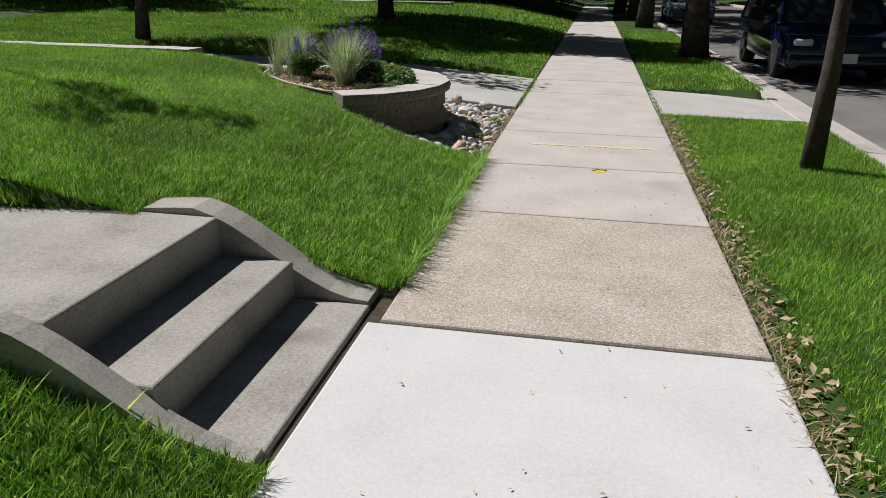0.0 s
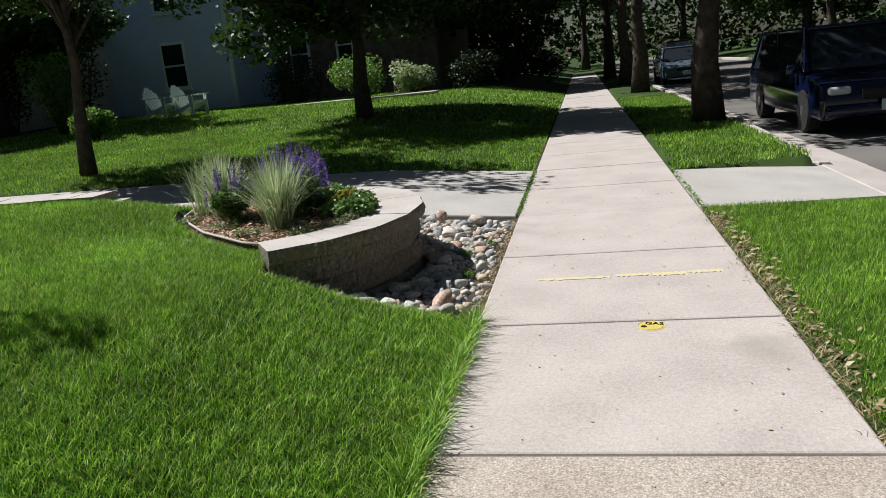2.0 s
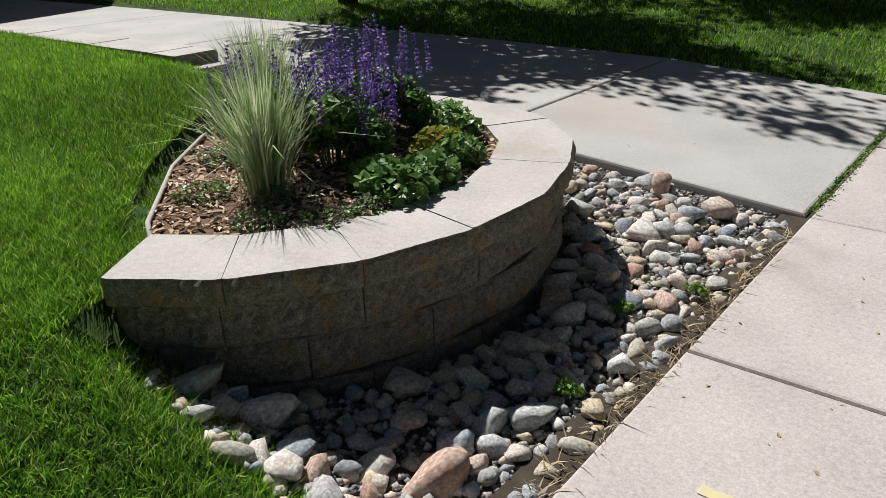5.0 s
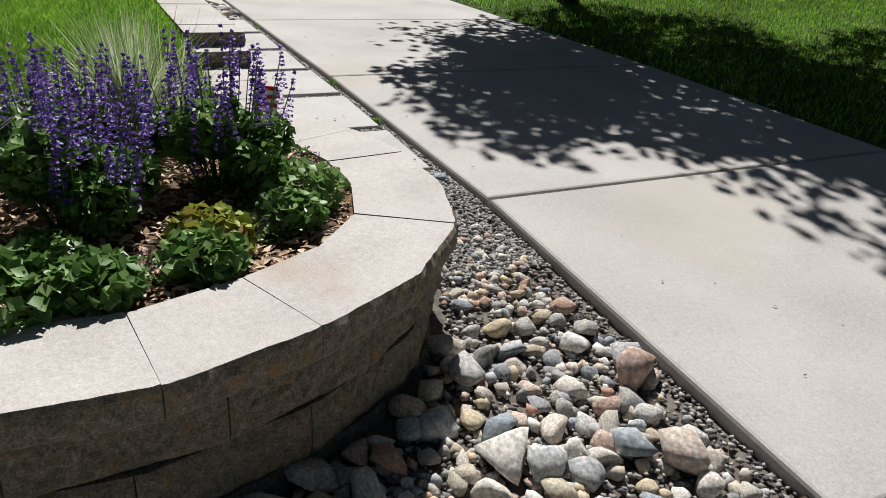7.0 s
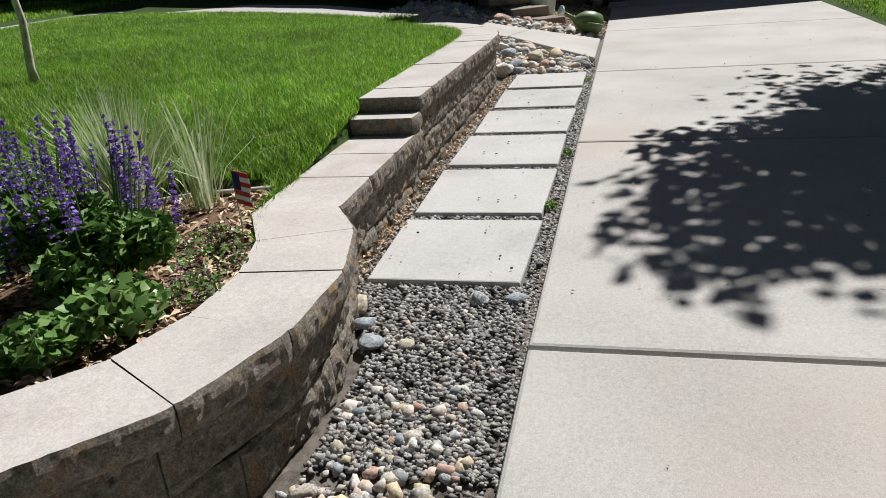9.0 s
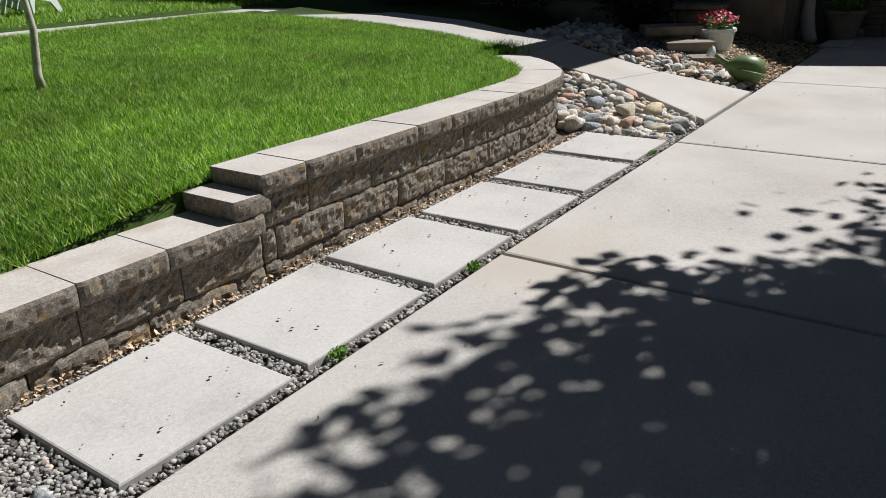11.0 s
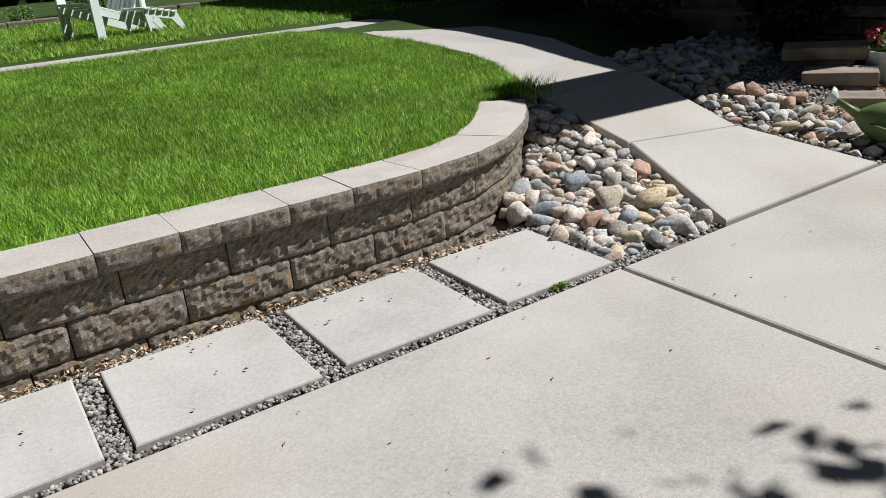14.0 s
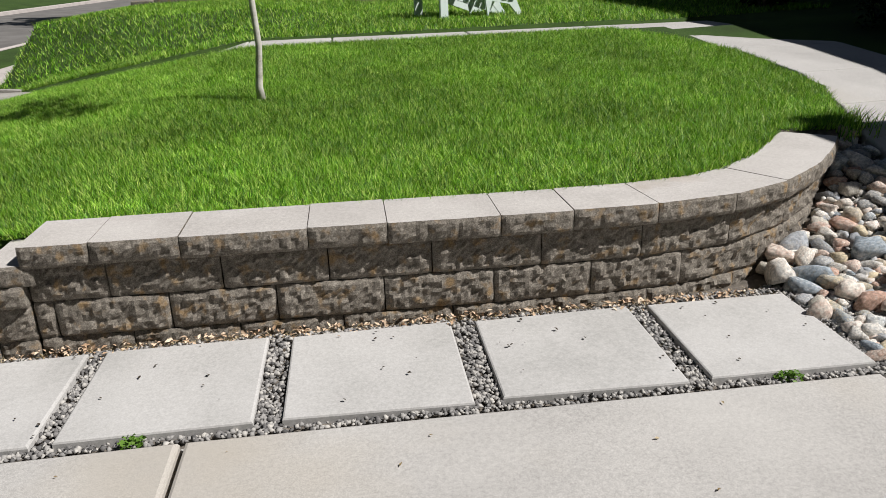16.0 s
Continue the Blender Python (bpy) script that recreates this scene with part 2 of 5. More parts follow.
def part(name, data, mat, parent, label="", m=None, smooth=False):
    """Links a bmesh or a mesh as one object under a thing or a part."""
    me = data if isinstance(data, bpy.types.Mesh) else mesh_of(name, data, mat, smooth)
    ob = new(name, me)
    ob.parent = parent
    if m is not None:
        ob.matrix_basis = m
    if label:
        ob["label"] = label
    return ob


def thing(name, m, label, category, group="", kind=""):
    e = new(name)
    e.empty_display_size = 0.1
    e.matrix_basis = m
    return tagged(e, label, category, group, kind)


def solid(name, data, mat, label, category, kind="", group="", m=None, smooth=False):
    me = data if isinstance(data, bpy.types.Mesh) else mesh_of(name, data, mat, smooth)
    ob = new(name, me)
    if m is not None:
        ob.matrix_basis = m
    return tagged(ob, label, category, group, kind)


def add_box(bm, c, s, bevel=0.0, rot=None):
    r = bmesh.ops.create_cube(bm, size=1.0)
    vs = r["verts"]
    bmesh.ops.scale(bm, vec=s, verts=vs)
    if rot is not None:
        bmesh.ops.rotate(bm, cent=(0, 0, 0), matrix=rot, verts=vs)
    bmesh.ops.translate(bm, vec=c, verts=vs)
    if bevel:
        es = list({e for v in vs for e in v.link_edges})
        bmesh.ops.bevel(bm, geom=es, offset=bevel, segments=2, affect="EDGES", profile=0.5)
    return bm


def box(c, s, bevel=0.0, rot=None):
    return add_box(bmesh.new(), c, s, bevel, rot)


def add_tube(bm, pts, radii, sides=8, cap=True):
    """A tapered tube through points."""
    rings = []
    pts = [Vector(p) for p in pts]
    side = None
    for i, p in enumerate(pts):
        d = (pts[min(i + 1, len(pts) - 1)] - pts[max(i - 1, 0)]).normalized()
        if side is None:
            side = d.orthogonal().normalized()
        side = (side - d * side.dot(d)).normalized()
        up = d.cross(side)
        rings.append([bm.verts.new(p + (side * math.cos(a) + up * math.sin(a)) * radii[i]) for a in [2 * math.pi * k / sides for k in range(sides)]])
    for a, b in zip(rings, rings[1:]):
        for k in range(sides):
            bm.faces.new((a[k], a[(k + 1) % sides], b[(k + 1) % sides], b[k]))
    if cap:
        bm.faces.new(rings[0][::-1]), bm.faces.new(rings[-1])
    return bm


def tube(pts, radii, sides=8):
    return add_tube(bmesh.new(), pts, radii, sides)


def lathe(profile, sides=20):
    """A turned shape from (radius, height) pairs."""
    bm = bmesh.new()
    rings = [[bm.verts.new((r * math.cos(2 * math.pi * k / sides), r * math.sin(2 * math.pi * k / sides), z)) for k in range(sides)] for r, z in profile]
    for a, b in zip(rings, rings[1:]):
        for k in range(sides):
            bm.faces.new((a[k], a[(k + 1) % sides], b[(k + 1) % sides], b[k]))
    bm.faces.new(rings[0][::-1]), bm.faces.new(rings[-1])
    return bm


def prism(profile, width, axis="x"):
    """A side outline of (a, z) pairs drawn out to a width, centred."""
    bm = bmesh.new()
    mk = (lambda a, z, w: (w, a, z)) if axis == "x" else (lambda a, z, w: (a, w, z))
    l = [bm.verts.new(mk(a, z, -width / 2)) for a, z in profile]
    r = [bm.verts.new(mk(a, z, width / 2)) for a, z in profile]
    n = len(profile)
    bm.faces.new(l), bm.faces.new(r[::-1])
    for i in range(n):
        bm.faces.new((l[i], r[i], r[(i + 1) % n], l[(i + 1) % n]))
    return bm


def slab_bm(poly, zf, thick, edge=0.012):
    """A poured slab on a polygon (anticlockwise), its top following zf(x, y), with a rounded arris."""
    bm = bmesh.new()
    n = len(poly)
    c = np.mean(np.array(poly), axis=0)
    def inset(p, d):
        i = poly.index(p)
        a, b = np.array(poly[i - 1]), np.array(poly[(i + 1) % n])
        q = np.array(p)
        u, v = (a - q) / np.linalg.norm(a - q), (b - q) / np.linalg.norm(b - q)
        w = u + v
        if np.linalg.norm(w) < 1e-3:
            w = np.array((-(v[1]), v[0]))
        s = abs(u[0] * v[1] - u[1] * v[0])
        w = w / np.linalg.norm(w) * d / max(0.35, math.sqrt(max(0.0, (1 - float(u @ v)) / 2)))
        if (c - q) @ w < 0:
            w = -w
        return q + w
    rings = []
    for d, dz in ((0, -thick), (0, -edge), (edge * 0.35, -edge * 0.3), (edge, 0)):
        ring = []
        for p in poly:
            q = inset(p, d) if d else np.array(p)
            ring.append(bm.verts.new((q[0], q[1], zf(*p) + dz)))
        rings.append(ring)
    for a, b in zip(rings, rings[1:]):
        for k in range(n):
            bm.faces.new((a[k], a[(k + 1) % n], b[(k + 1) % n], b[k]))
    bm.faces.new(rings[-1])
    return bm


# ------------------------------------------------------------------ the lie of the land


def lerp(v, xs, ys):
    return np.interp(v, xs, ys)


def drive_z(x):
    return lerp(x, [-12, -4, -1.9, 0], [0.22, 0.19, 0.15, 0.0])


def walk_z(y):
    return lerp(y, [-5.1, -4.2, -3.2, -2.4, -1.7, -0.85, 0.0], [0.80, 0.77, 0.70, 0.61, 0.55, 0.41, 0.205])


def path_z(x):
    return lerp(x, [-9, -3.6, -2.3, -0.76], [0.815, 0.785, 0.42, 0.345])


CAP_LOW, CAP_MID, CAP_UP, CAP_T = 0.445, 0.525, 0.60, 0.085
NOSE = [(-1.155, -2.69), (-0.874, -2.498), (-0.647, -2.193), (-0.53, -1.836), (-0.515, -1.467), (-0.62, -1.115), (-0.778, -0.813), (-1.056, -0.564),
        (-1.379, -0.457), (-1.73, -0.45), (-2.05, -0.535), (-2.26, -0.665), (-2.62, -0.67), (-2.96, -0.67), (-3.415, -0.67)]
UPPER = [(-3.42, -0.67), (-3.67, -0.67), (-3.99, -0.67), (-4.46, -0.67), (-4.76, -0.67), (-5.20, -0.67), (-5.49, -0.67), (-5.84, -0.68), (-6.20, -0.745), (-6.50, -0.88),
         (-6.79, -1.11), (-7.02, -1.36), (-7.22, -1.62)]


def inward(pts, d):
    """A line of points moved by d to its lawn side."""
    out = []
    for i, p in enumerate(pts):
        a, b = np.array(pts[max(0, i - 1)]), np.array(pts[min(len(pts) - 1, i + 1)])
        t = (b - a) / np.linalg.norm(b - a)
        out.append((p[0] - t[1] * -d * -1, p[1] + t[0] * -d * -1))
    return out


CAP_W = 0.31
NOSE_IN, UPPER_IN = inward(NOSE, CAP_W), inward(UPPER, CAP_W)
GARDEN = inward(NOSE, 0.27) + inward(UPPER, 0.27) + [(-7.3, -1.75), (-7.55, -2.1), (-8.0, -3.0), (-8.0, -5.6), (-1.1, -5.6), (-1.15, -2.8)]
WALK_IN = [(-7.10, 0.0), (-7.34, -0.85), (-7.47, -1.73), (-7.75, -2.4), (-7.95, -3.2), (-7.95, -4.2), (-7.7, -5.1), (-7.3, -5.7)]
WALK_OUT = [(-8.46, 0.0), (-8.15, -0.72), (-8.55, -1.9), (-8.75, -2.5), (-8.95, -3.3), (-9.0, -4.3), (-8.95, -5.3), (-8.9, -6.7)]
PLANTER_BED = [p for p in NOSE_IN[:12]] + [(-2.5, -1.02), (-2.42, -1.32), (-2.2, -1.65), (-1.92, -1.98), (-1.45, -2.37)]


def in_poly(x, y, poly):
    x, y = np.asarray(x, float), np.asarray(y, float)
    inside = np.zeros(x.shape, bool)
    n = len(poly)
    for i in range(n):
        (x0, y0), (x1, y1) = poly[i], poly[(i + 1) % n]
        cond = ((y0 > y) != (y1 > y)) & (x < (x1 - x0) * (y - y0) / (y1 - y0 + 1e-12) + x0)
        inside ^= cond
    return inside


def lawn_z(x, y):
    base = lerp(x, [-40, -12, -8, -3.5, -1.9, -1.15, -0.6, 0, 0.01], [1.2, 0.75, 0.62, 0.56, 0.44, 0.36, 0.17, 0.015, 0.0])
    ramp = lerp(x, [-3.7, -1.2], [1, 0])
    base = np.where((x > -3.45) & (x < -1.0) & (y > -2.6), np.minimum(base, 0.425 + np.clip(-0.9 - y, 0, 2) * 0.1 + np.clip((-2.5 - x) / 0.95, 0, 1) * 0.14), base)
    bank = np.clip((-7.5 - y) / 1.6, 0, 1) * lerp(x, [-5.0, -2.2, -0.5, -0.12], [0.0, 0.4, 0.75, 0.0])
    return base + bank + ramp * np.clip((-2.2 - y) * 0.07, 0, 0.24) + np.clip((-7 - y) * 0.012, 0, 0.3) * ramp


def ground_z(x, y):
    """The height of the ground sheet anywhere."""
    x, y = np.asarray(x, float), np.asarray(y, float)
    lawn = lawn_z(x, y)
    low = drive_z(x) - 0.04 - 0.012 * np.clip((x + 1.9) / 0.9, 0, 1)
    wk = walk_z(y) - 0.06
    s = np.clip((-x - 6.3) / 0.9, 0, 1)
    low = low * (1 - s) + np.where(y < 0, np.maximum(wk, low), low) * s
    garden = in_poly(x, y, GARDEN)
    k = np.clip((-2.45 - y) / 0.4, 0, 1)
    near = lawn * k + low * (1 - k)
    z = np.where(garden | (y < -5.5), lawn, np.where(x > -1.5, near, np.where(y < -3.2, lawn, low)))
    z = np.where((x < -8.0) & (y < -3.0), lawn_z(x, y) - 0.03, z)
    north = lerp(x, [-60, -12, -7, -2, 0], [1.0, 0.32, 0.24, 0.13, 0.0]) + np.clip((y - 3) * 0.03, 0, 0.4) * lerp(x, [-3, 0], [1, 0])
    f = np.clip((y - 2.62) / 0.25, 0, 1)
    z = np.where(y > 0, (drive_z(x) - 0.06) * (1 - f) + north * f, z)
    z = np.where(x > 0, np.where(y > 0, -0.0, 0.0), z)
    z = np.where((x > -0.02) & (x < 1.54), -0.06, z)
    z = np.where((x > 1.5) & (y > -0.1) & (y < 2.15) & (x < 3.6), -0.16, z)
    z = np.where(x > 3.08, -0.26, z)
    z = np.where(x > 12.1, 0.0 + np.clip((x - 12.1) * 0.03, 0, 0.8), z)
    z = np.where(in_poly(x, y, PLANTER_BED) | in_poly(x + 0.08, y + 0.06, PLANTER_BED), np.minimum(z, CAP_LOW - 0.07), z)
    steps = (x > -1.06) & (x < 0) & (y > -6.80) & (y < -5.48)
    z = np.where(steps, -0.05, z)
    z = np.where((x <= -0.95) & (x > -9) & (y > -6.7) & (y < -5.66), path_z(x) - 0.07, z)
    return z


def axis_lines(lo, hi, step, far):
    mid = list(np.arange(lo, hi + 1e-6, step))
    out, g, v = [], step, lo
    while v > -far:
        g *= 1.35
        v -= g
        out.insert(0, v)
    v, g = hi, step
    up = []
    while v < far:
        g *= 1.35
        v += g
        up.append(v)
    return np.array(out + mid + up)


gx, gy = axis_lines(-10.0, 4.2, 0.1, 320), axis_lines(-9.0, 4.4, 0.1, 320)
X, Y = np.meshgrid(gx, gy)
Z = ground_z(X, Y)
ni, nj = Y.shape
idx = np.arange(ni * nj).reshape(ni, nj)
quads = np.stack([idx[:-1, :-1], idx[:-1, 1:], idx[1:, 1:], idx[1:, :-1]], -1).reshape(-1, 4)
cxq = (X[:-1, :-1] + X[1:, 1:]).ravel() / 2
cyq = (Y[:-1, :-1] + Y[1:, 1:]).ravel() / 2
stony = ((cxq < 0) & (cxq > -9.6) & (cyq < 0.05) & (cyq > -2.6) & ~in_poly(cxq, cyq, GARDEN)).astype(int)
stony |= ((cxq < -8.0) & (cxq > -11) & (cyq < 0.1) & (cyq > -2.6)).astype(int)
ground = new("ground", np_mesh("ground", np.stack([X, Y, Z], -1).reshape(-1, 3), quads, (M_SOIL, M_GRAVEL_BED), True, stony))
tagged(ground, "green lawn ground that rises gently from the pavement to the house", "ground", kind="structure")

# ------------------------------------------------------------------ pavement, driveway, kerb, road
JOINTS_Y = [-42, -38, -34, -30, -26, -23, -20, -17.7, -16.2, -14.7, -13.2, -11.7, -10.2, -8.7, -7.25, -5.75, -4.12, -2.80, -1.41, 0.0, 1.36, 2.72, 4.1, 5.5, 6.9, 8.3, 9.7, 11.1, 12.5, 14, 15.5, 17, 18.5, 20, 21.5, 23, 24.5, 26, 28, 30, 33, 36, 40, 45, 50]
sidewalk = thing("pavement", pose(0, 0, 0), "concrete sidewalk of square slabs with dark joints", "sidewalk", kind="structure")
rs = random.Random(4)
for i, (a, b) in enumerate(zip(JOINTS_Y, JOINTS_Y[1:])):
    mat = M_WALK_NEW if i in (13, 14) else M_WALK_TAN if i == 15 else M_WALK
    dz = rs.uniform(-0.005, 0.004)
    x0, x1 = (0.0, 1.52) if i not in (13, 14) else (-0.05, 1.53)
    part("slab", slab_bm([(x0, a + 0.006), (x1, a + 0.006), (x1, b - 0.006), (x0, b - 0.006)], lambda x, y: dz, 0.1), mat, sidewalk)
solid("joint_fill", box((0.69, 4, -0.065), (1.64, 92, 0.09)), M_JOINT, "dark dirt in the joints between the pavement slabs", "joint", "structure")

DRIVE_X = [-0.02, -1.87, -4.08, -6.35, -9.05, -11.8, -14.6]
driveway = thing("driveway", pose(0, 0, 0), "broad pale concrete driveway with dark control joints", "driveway", kind="structure")
for x1, x0 in zip(DRIVE_X, DRIVE_X[1:]):
    j = 0.008
    part("slab", slab_bm([(x0 + j, 0.03), (x1 - j, 0.03), (x1 - j, 2.74), (x0 + j, 2.74)], lambda x, y: float(drive_z(x)), 0.12, 0.014), M_DRIVE, driveway)
solid("driveway_joint_fill", slab_bm([(-14.5, 0.06), (-0.04, 0.06), (-0.04, 2.7), (-14.5, 2.7)], lambda x, y: -0.05 if x > -1 else 0.1, 0.1), M_JOINT, "dark dirt under the driveway joints", "joint", "structure")

apron = thing("apron", pose(0, 0, 0), "sloping concrete driveway apron down to the street", "apron", kind="structure")
part("slab", slab_bm([(1.55, -0.02), (3.12, -0.32), (3.12, 2.32), (1.55, 2.02)], lambda x, y: 0.0 if x < 2 else -0.10, 0.12), M_DRIVE, apron)
part("slab", slab_bm([(3.14, -0.9), (3.62, -0.9), (3.62, 2.9), (3.14, 2.9)], lambda x, y: -0.105 if x < 3.3 else -0.15, 0.12), M_WALK, apron)


def kerb_piece(y0, y1, ramp0=False, ramp1=False):
    bm = bmesh.new()
    ys = np.linspace(y0, y1, 13)
    rings = []
    for k, y in enumerate(ys):
        h = 0.0
        if ramp0:
            h -= 0.10 * max(0, 1 - (y - y0) / 0.45)
        if ramp1:
            h -= 0.10 * max(0, 1 - (y1 - y) / 0.45)
        prof = [(3.10, -0.3), (3.10, h), (3.135, h + 0.015), (3.23, h + 0.012), (3.27, h - 0.02), (3.30, -0.135), (3.62, -0.15), (3.62, -0.3)]
        rings.append([bm.verts.new((px, y, max(pz, -0.3))) for px, pz in prof])
    for a, b in zip(rings, rings[1:]):
        for k in range(7):
            bm.faces.new((a[k], a[k + 1], b[k + 1], b[k]))
    bm.faces.new(rings[0]), bm.faces.new(rings[-1][::-1])
    return bm


for a, b, r0, r1 in ((-40, -0.9, False, True), (2.3, 60, True, False)):
    solid("kerb", kerb_piece(a, b, r0, r1), M_WALK, "grey concrete kerb and gutter beside the street", "kerb", "structure")
solid("road", slab_bm([(3.62, -90), (11.6, -90), (11.6, 140), (3.62, 140)], lambda x, y: -0.155, 0.2), M_ASPHALT, "worn grey asphalt street", "road", "structure")
solid("kerb", box((11.7, 20, -0.08), (0.2, 180, 0.2), 0.02), M_WALK, "grey concrete kerb across the street", "kerb", "structure")

# steps from the pavement up to the front path
stairs = thing("steps", pose(0, 0, 0), "weathered concrete steps with curved cheek walls up to the path", "steps", kind="structure")
Y0, Y1 = -6.69, -5.61
for xa, xb, z in ((-0.42, -0.08, 0.004), (-0.75, -0.42, 0.172), (-2.3, -0.75, 0.345)):
    part("tread", slab_bm([(xa - 0.1, Y0), (xb, Y0), (xb, Y1), (xa - 0.1, Y1)] if z < 0.3 else [(xa, Y0), (xb, Y0), (xb, Y1), (xa, Y1)], lambda x, y: z, 0.35 if z > 0.1 else 0.1, 0.01), M_STEP, stairs)
for side, ya, yb in ((1, Y1 + 0.002, Y1 + 0.17), (-1, Y0 - 0.10, Y0 - 0.002)):
    prof = [(-1.1, -0.2), (-1.1, 0.36)]
    for k in range(11):
        u = k / 10
        prof.append((-0.95 + 0.86 * u, 0.385 - 0.37 * (0.5 - 0.5 * math.cos(math.pi * u)) if k else 0.372))
    prof += [(-0.08, -0.2)]
    bm = prism(prof, yb - ya, axis="y")
    bmesh.ops.translate(bm, vec=(0, (ya + yb) / 2, 0), verts=bm.verts)
    part("cheek_wall", bm, M_STEP, stairs)
path = thing("front_path", pose(0, 0, 0), "pale concrete front path between lawns", "path", kind="structure")
px = [-2.3, -3.6, -4.5, -6.0, -7.4, -8.9]
for x1, x0 in zip(px, px[1:]):
    part("slab", slab_bm([(x0 + 0.008, -6.66), (x1 - 0.008, -6.66), (x1 - 0.008, -5.7), (x0 + 0.008, -5.7)], lambda x, y: float(path_z(x)), 0.12), M_DRIVE, path)
cwalk = thing("garden_walk", pose(0, 0, 0), "curved pale concrete walk from the driveway to the house", "walkway", kind="structure")
for i in range(len(WALK_IN) - 1):
    a, b, c, d = WALK_OUT[i], WALK_IN[i], WALK_IN[i + 1], WALK_OUT[i + 1]
    if i == len(WALK_IN) - 2:
        c, d = (-7.45, -5.62), (-8.9, -5.62)
    g = 0.006
    part("slab", slab_bm([(d[0], d[1] + g), (c[0], c[1] + g), (b[0], b[1] - g), (a[0], a[1] - g)], lambda x, y: float(walk_z(y)), 0.14), M_DRIVE, cwalk)

# ------------------------------------------------------------------ the retaining wall
wall = thing("retaining_wall", pose(0, 0, 0), "tan split-face block retaining wall with smooth cap stones", "wall", kind="structure")


def rough_block(p0, p1, d0, d1, z0, z1, amp, rng, nx=0, nz=10):
    """A block whose street face is split rough: p0, p1 its face ends, d0, d1 the ends of its back."""
    bm = bmesh.new()
    p0, p1, d0, d1 = [np.array(v, float) for v in (p0, p1, d0, d1)]
    n = (p0 + p1) / 2 - (d0 + d1) / 2
    n /= np.linalg.norm(n)
    seed = rng.uniform(0, 99)
    nx = nx or max(5, int(np.linalg.norm(p1 - p0) / 0.015))
    grid = []
    for j in range(nz + 1):
        row = []
        for i in range(nx + 1):
            u, w = i / nx, j / nz
            p = p0 + (p1 - p0) * u
            z = z0 + (z1 - z0) * w
            edge = min(u, 1 - u) * nx * 0.8
            edge2 = min(w, 1 - w) * nz * 0.8
            f = amp * (0.5 + 0.5 * noise.noise((p[0] * 9 + seed, p[1] * 9, z * 11)) + 0.45 * noise.noise((p[0] * 31, p[1] * 31 + seed, z * 31)) + 0.4 * rng.uniform(-0.5, 0.5))
            f *= min(1, 0.25 + edge * 0.5) * min(1, 0.3 + edge2 * 0.6)
            f -= 0.004 * (edge < 0.1) + 0.004 * (edge2 < 0.1)
            row.append(bm.verts.new((p[0] + n[0] * f, p[1] + n[1] * f, z)))
        grid.append(row)
    for j in range(nz):
        for i in range(nx):
            bm.faces.new((grid[j][i], grid[j][i + 1], grid[j + 1][i + 1], grid[j + 1][i]))
    b = [bm.verts.new((d0[0], d0[1], z0)), bm.verts.new((d1[0], d1[1], z0)), bm.verts.new((d1[0], d1[1], z1)), bm.verts.new((d0[0], d0[1], z1))]
    bm.faces.new([*grid[-1], b[2], b[3]])
    bm.faces.new([*grid[0][::-1], b[0], b[1]])
    bm.faces.new([grid[j][0] for j in range(nz + 1)] + [b[3], b[0]])
    bm.faces.new([grid[j][-1] for j in range(nz, -1, -1)] + [b[1], b[2]])
    bm.faces.new(b[::-1])
    return bm


def shrink(a, b, g):
    a, b = np.array(a), np.array(b)
    t = (b - a) / np.linalg.norm(b - a)
    return tuple(a + t * g), tuple(b - t * g)


def caps(outer, inner, top, rng):
    for i in range(len(outer) - 1):
        g = rng.uniform(0.0012, 0.0028)
        o0, o1 = shrink(outer[i], outer[i + 1], g)
        i0, i1 = shrink(inner[i], inner[i + 1], g)
        dz = rng.uniform(-0.003, 0.003)
        bm = rough_block(o0, o1, i0, i1, top - CAP_T + dz, top + dz, 0.016, rng, 0, 6)
        me = mesh_of("cap_stone", bm, M_CAP)
        me.materials.append(M_SPLIT)
        for p in me.polygons:
            if abs(p.normal.z) < 0.8:
                p.material_index = 1
        part("cap_stone", me, None, wall)


def course(line, z0, z1, length, offset, rng, depth=0.24, back=0.0):
    pts = [np.array(p) for p in line]
    seg = [np.linalg.norm(b - a) for a, b in zip(pts, pts[1:])]
    tot = sum(seg)
    def at(s):
        s = min(max(s, 0), tot)
        for a, b, l in zip(pts, pts[1:], seg):
            if s <= l:
                return a + (b - a) * (s / l), (b - a) / l
            s -= l
        return pts[-1], (pts[-1] - pts[-2]) / seg[-1]
    s = -offset
    while s < tot - 0.02:
        e = s + length * rng.choice((0.96, 1.0, 1.05))
        a, b = max(s, 0) + 0.0025, min(e, tot) - 0.0025
        s = e
        if b - a < 0.04:
            continue
        (pa, ta), (pb, tb) = at(a), at(b)
        t = (pb - pa) / np.linalg.norm(pb - pa)
        inn = np.array((t[1], -t[0])) * -1.0
        part("block", rough_block(pa, pb, pa + inn * depth, pb + inn * depth, z0 + 0.002, z1 - 0.001, 0.024, rng), M_SPLIT, wall)


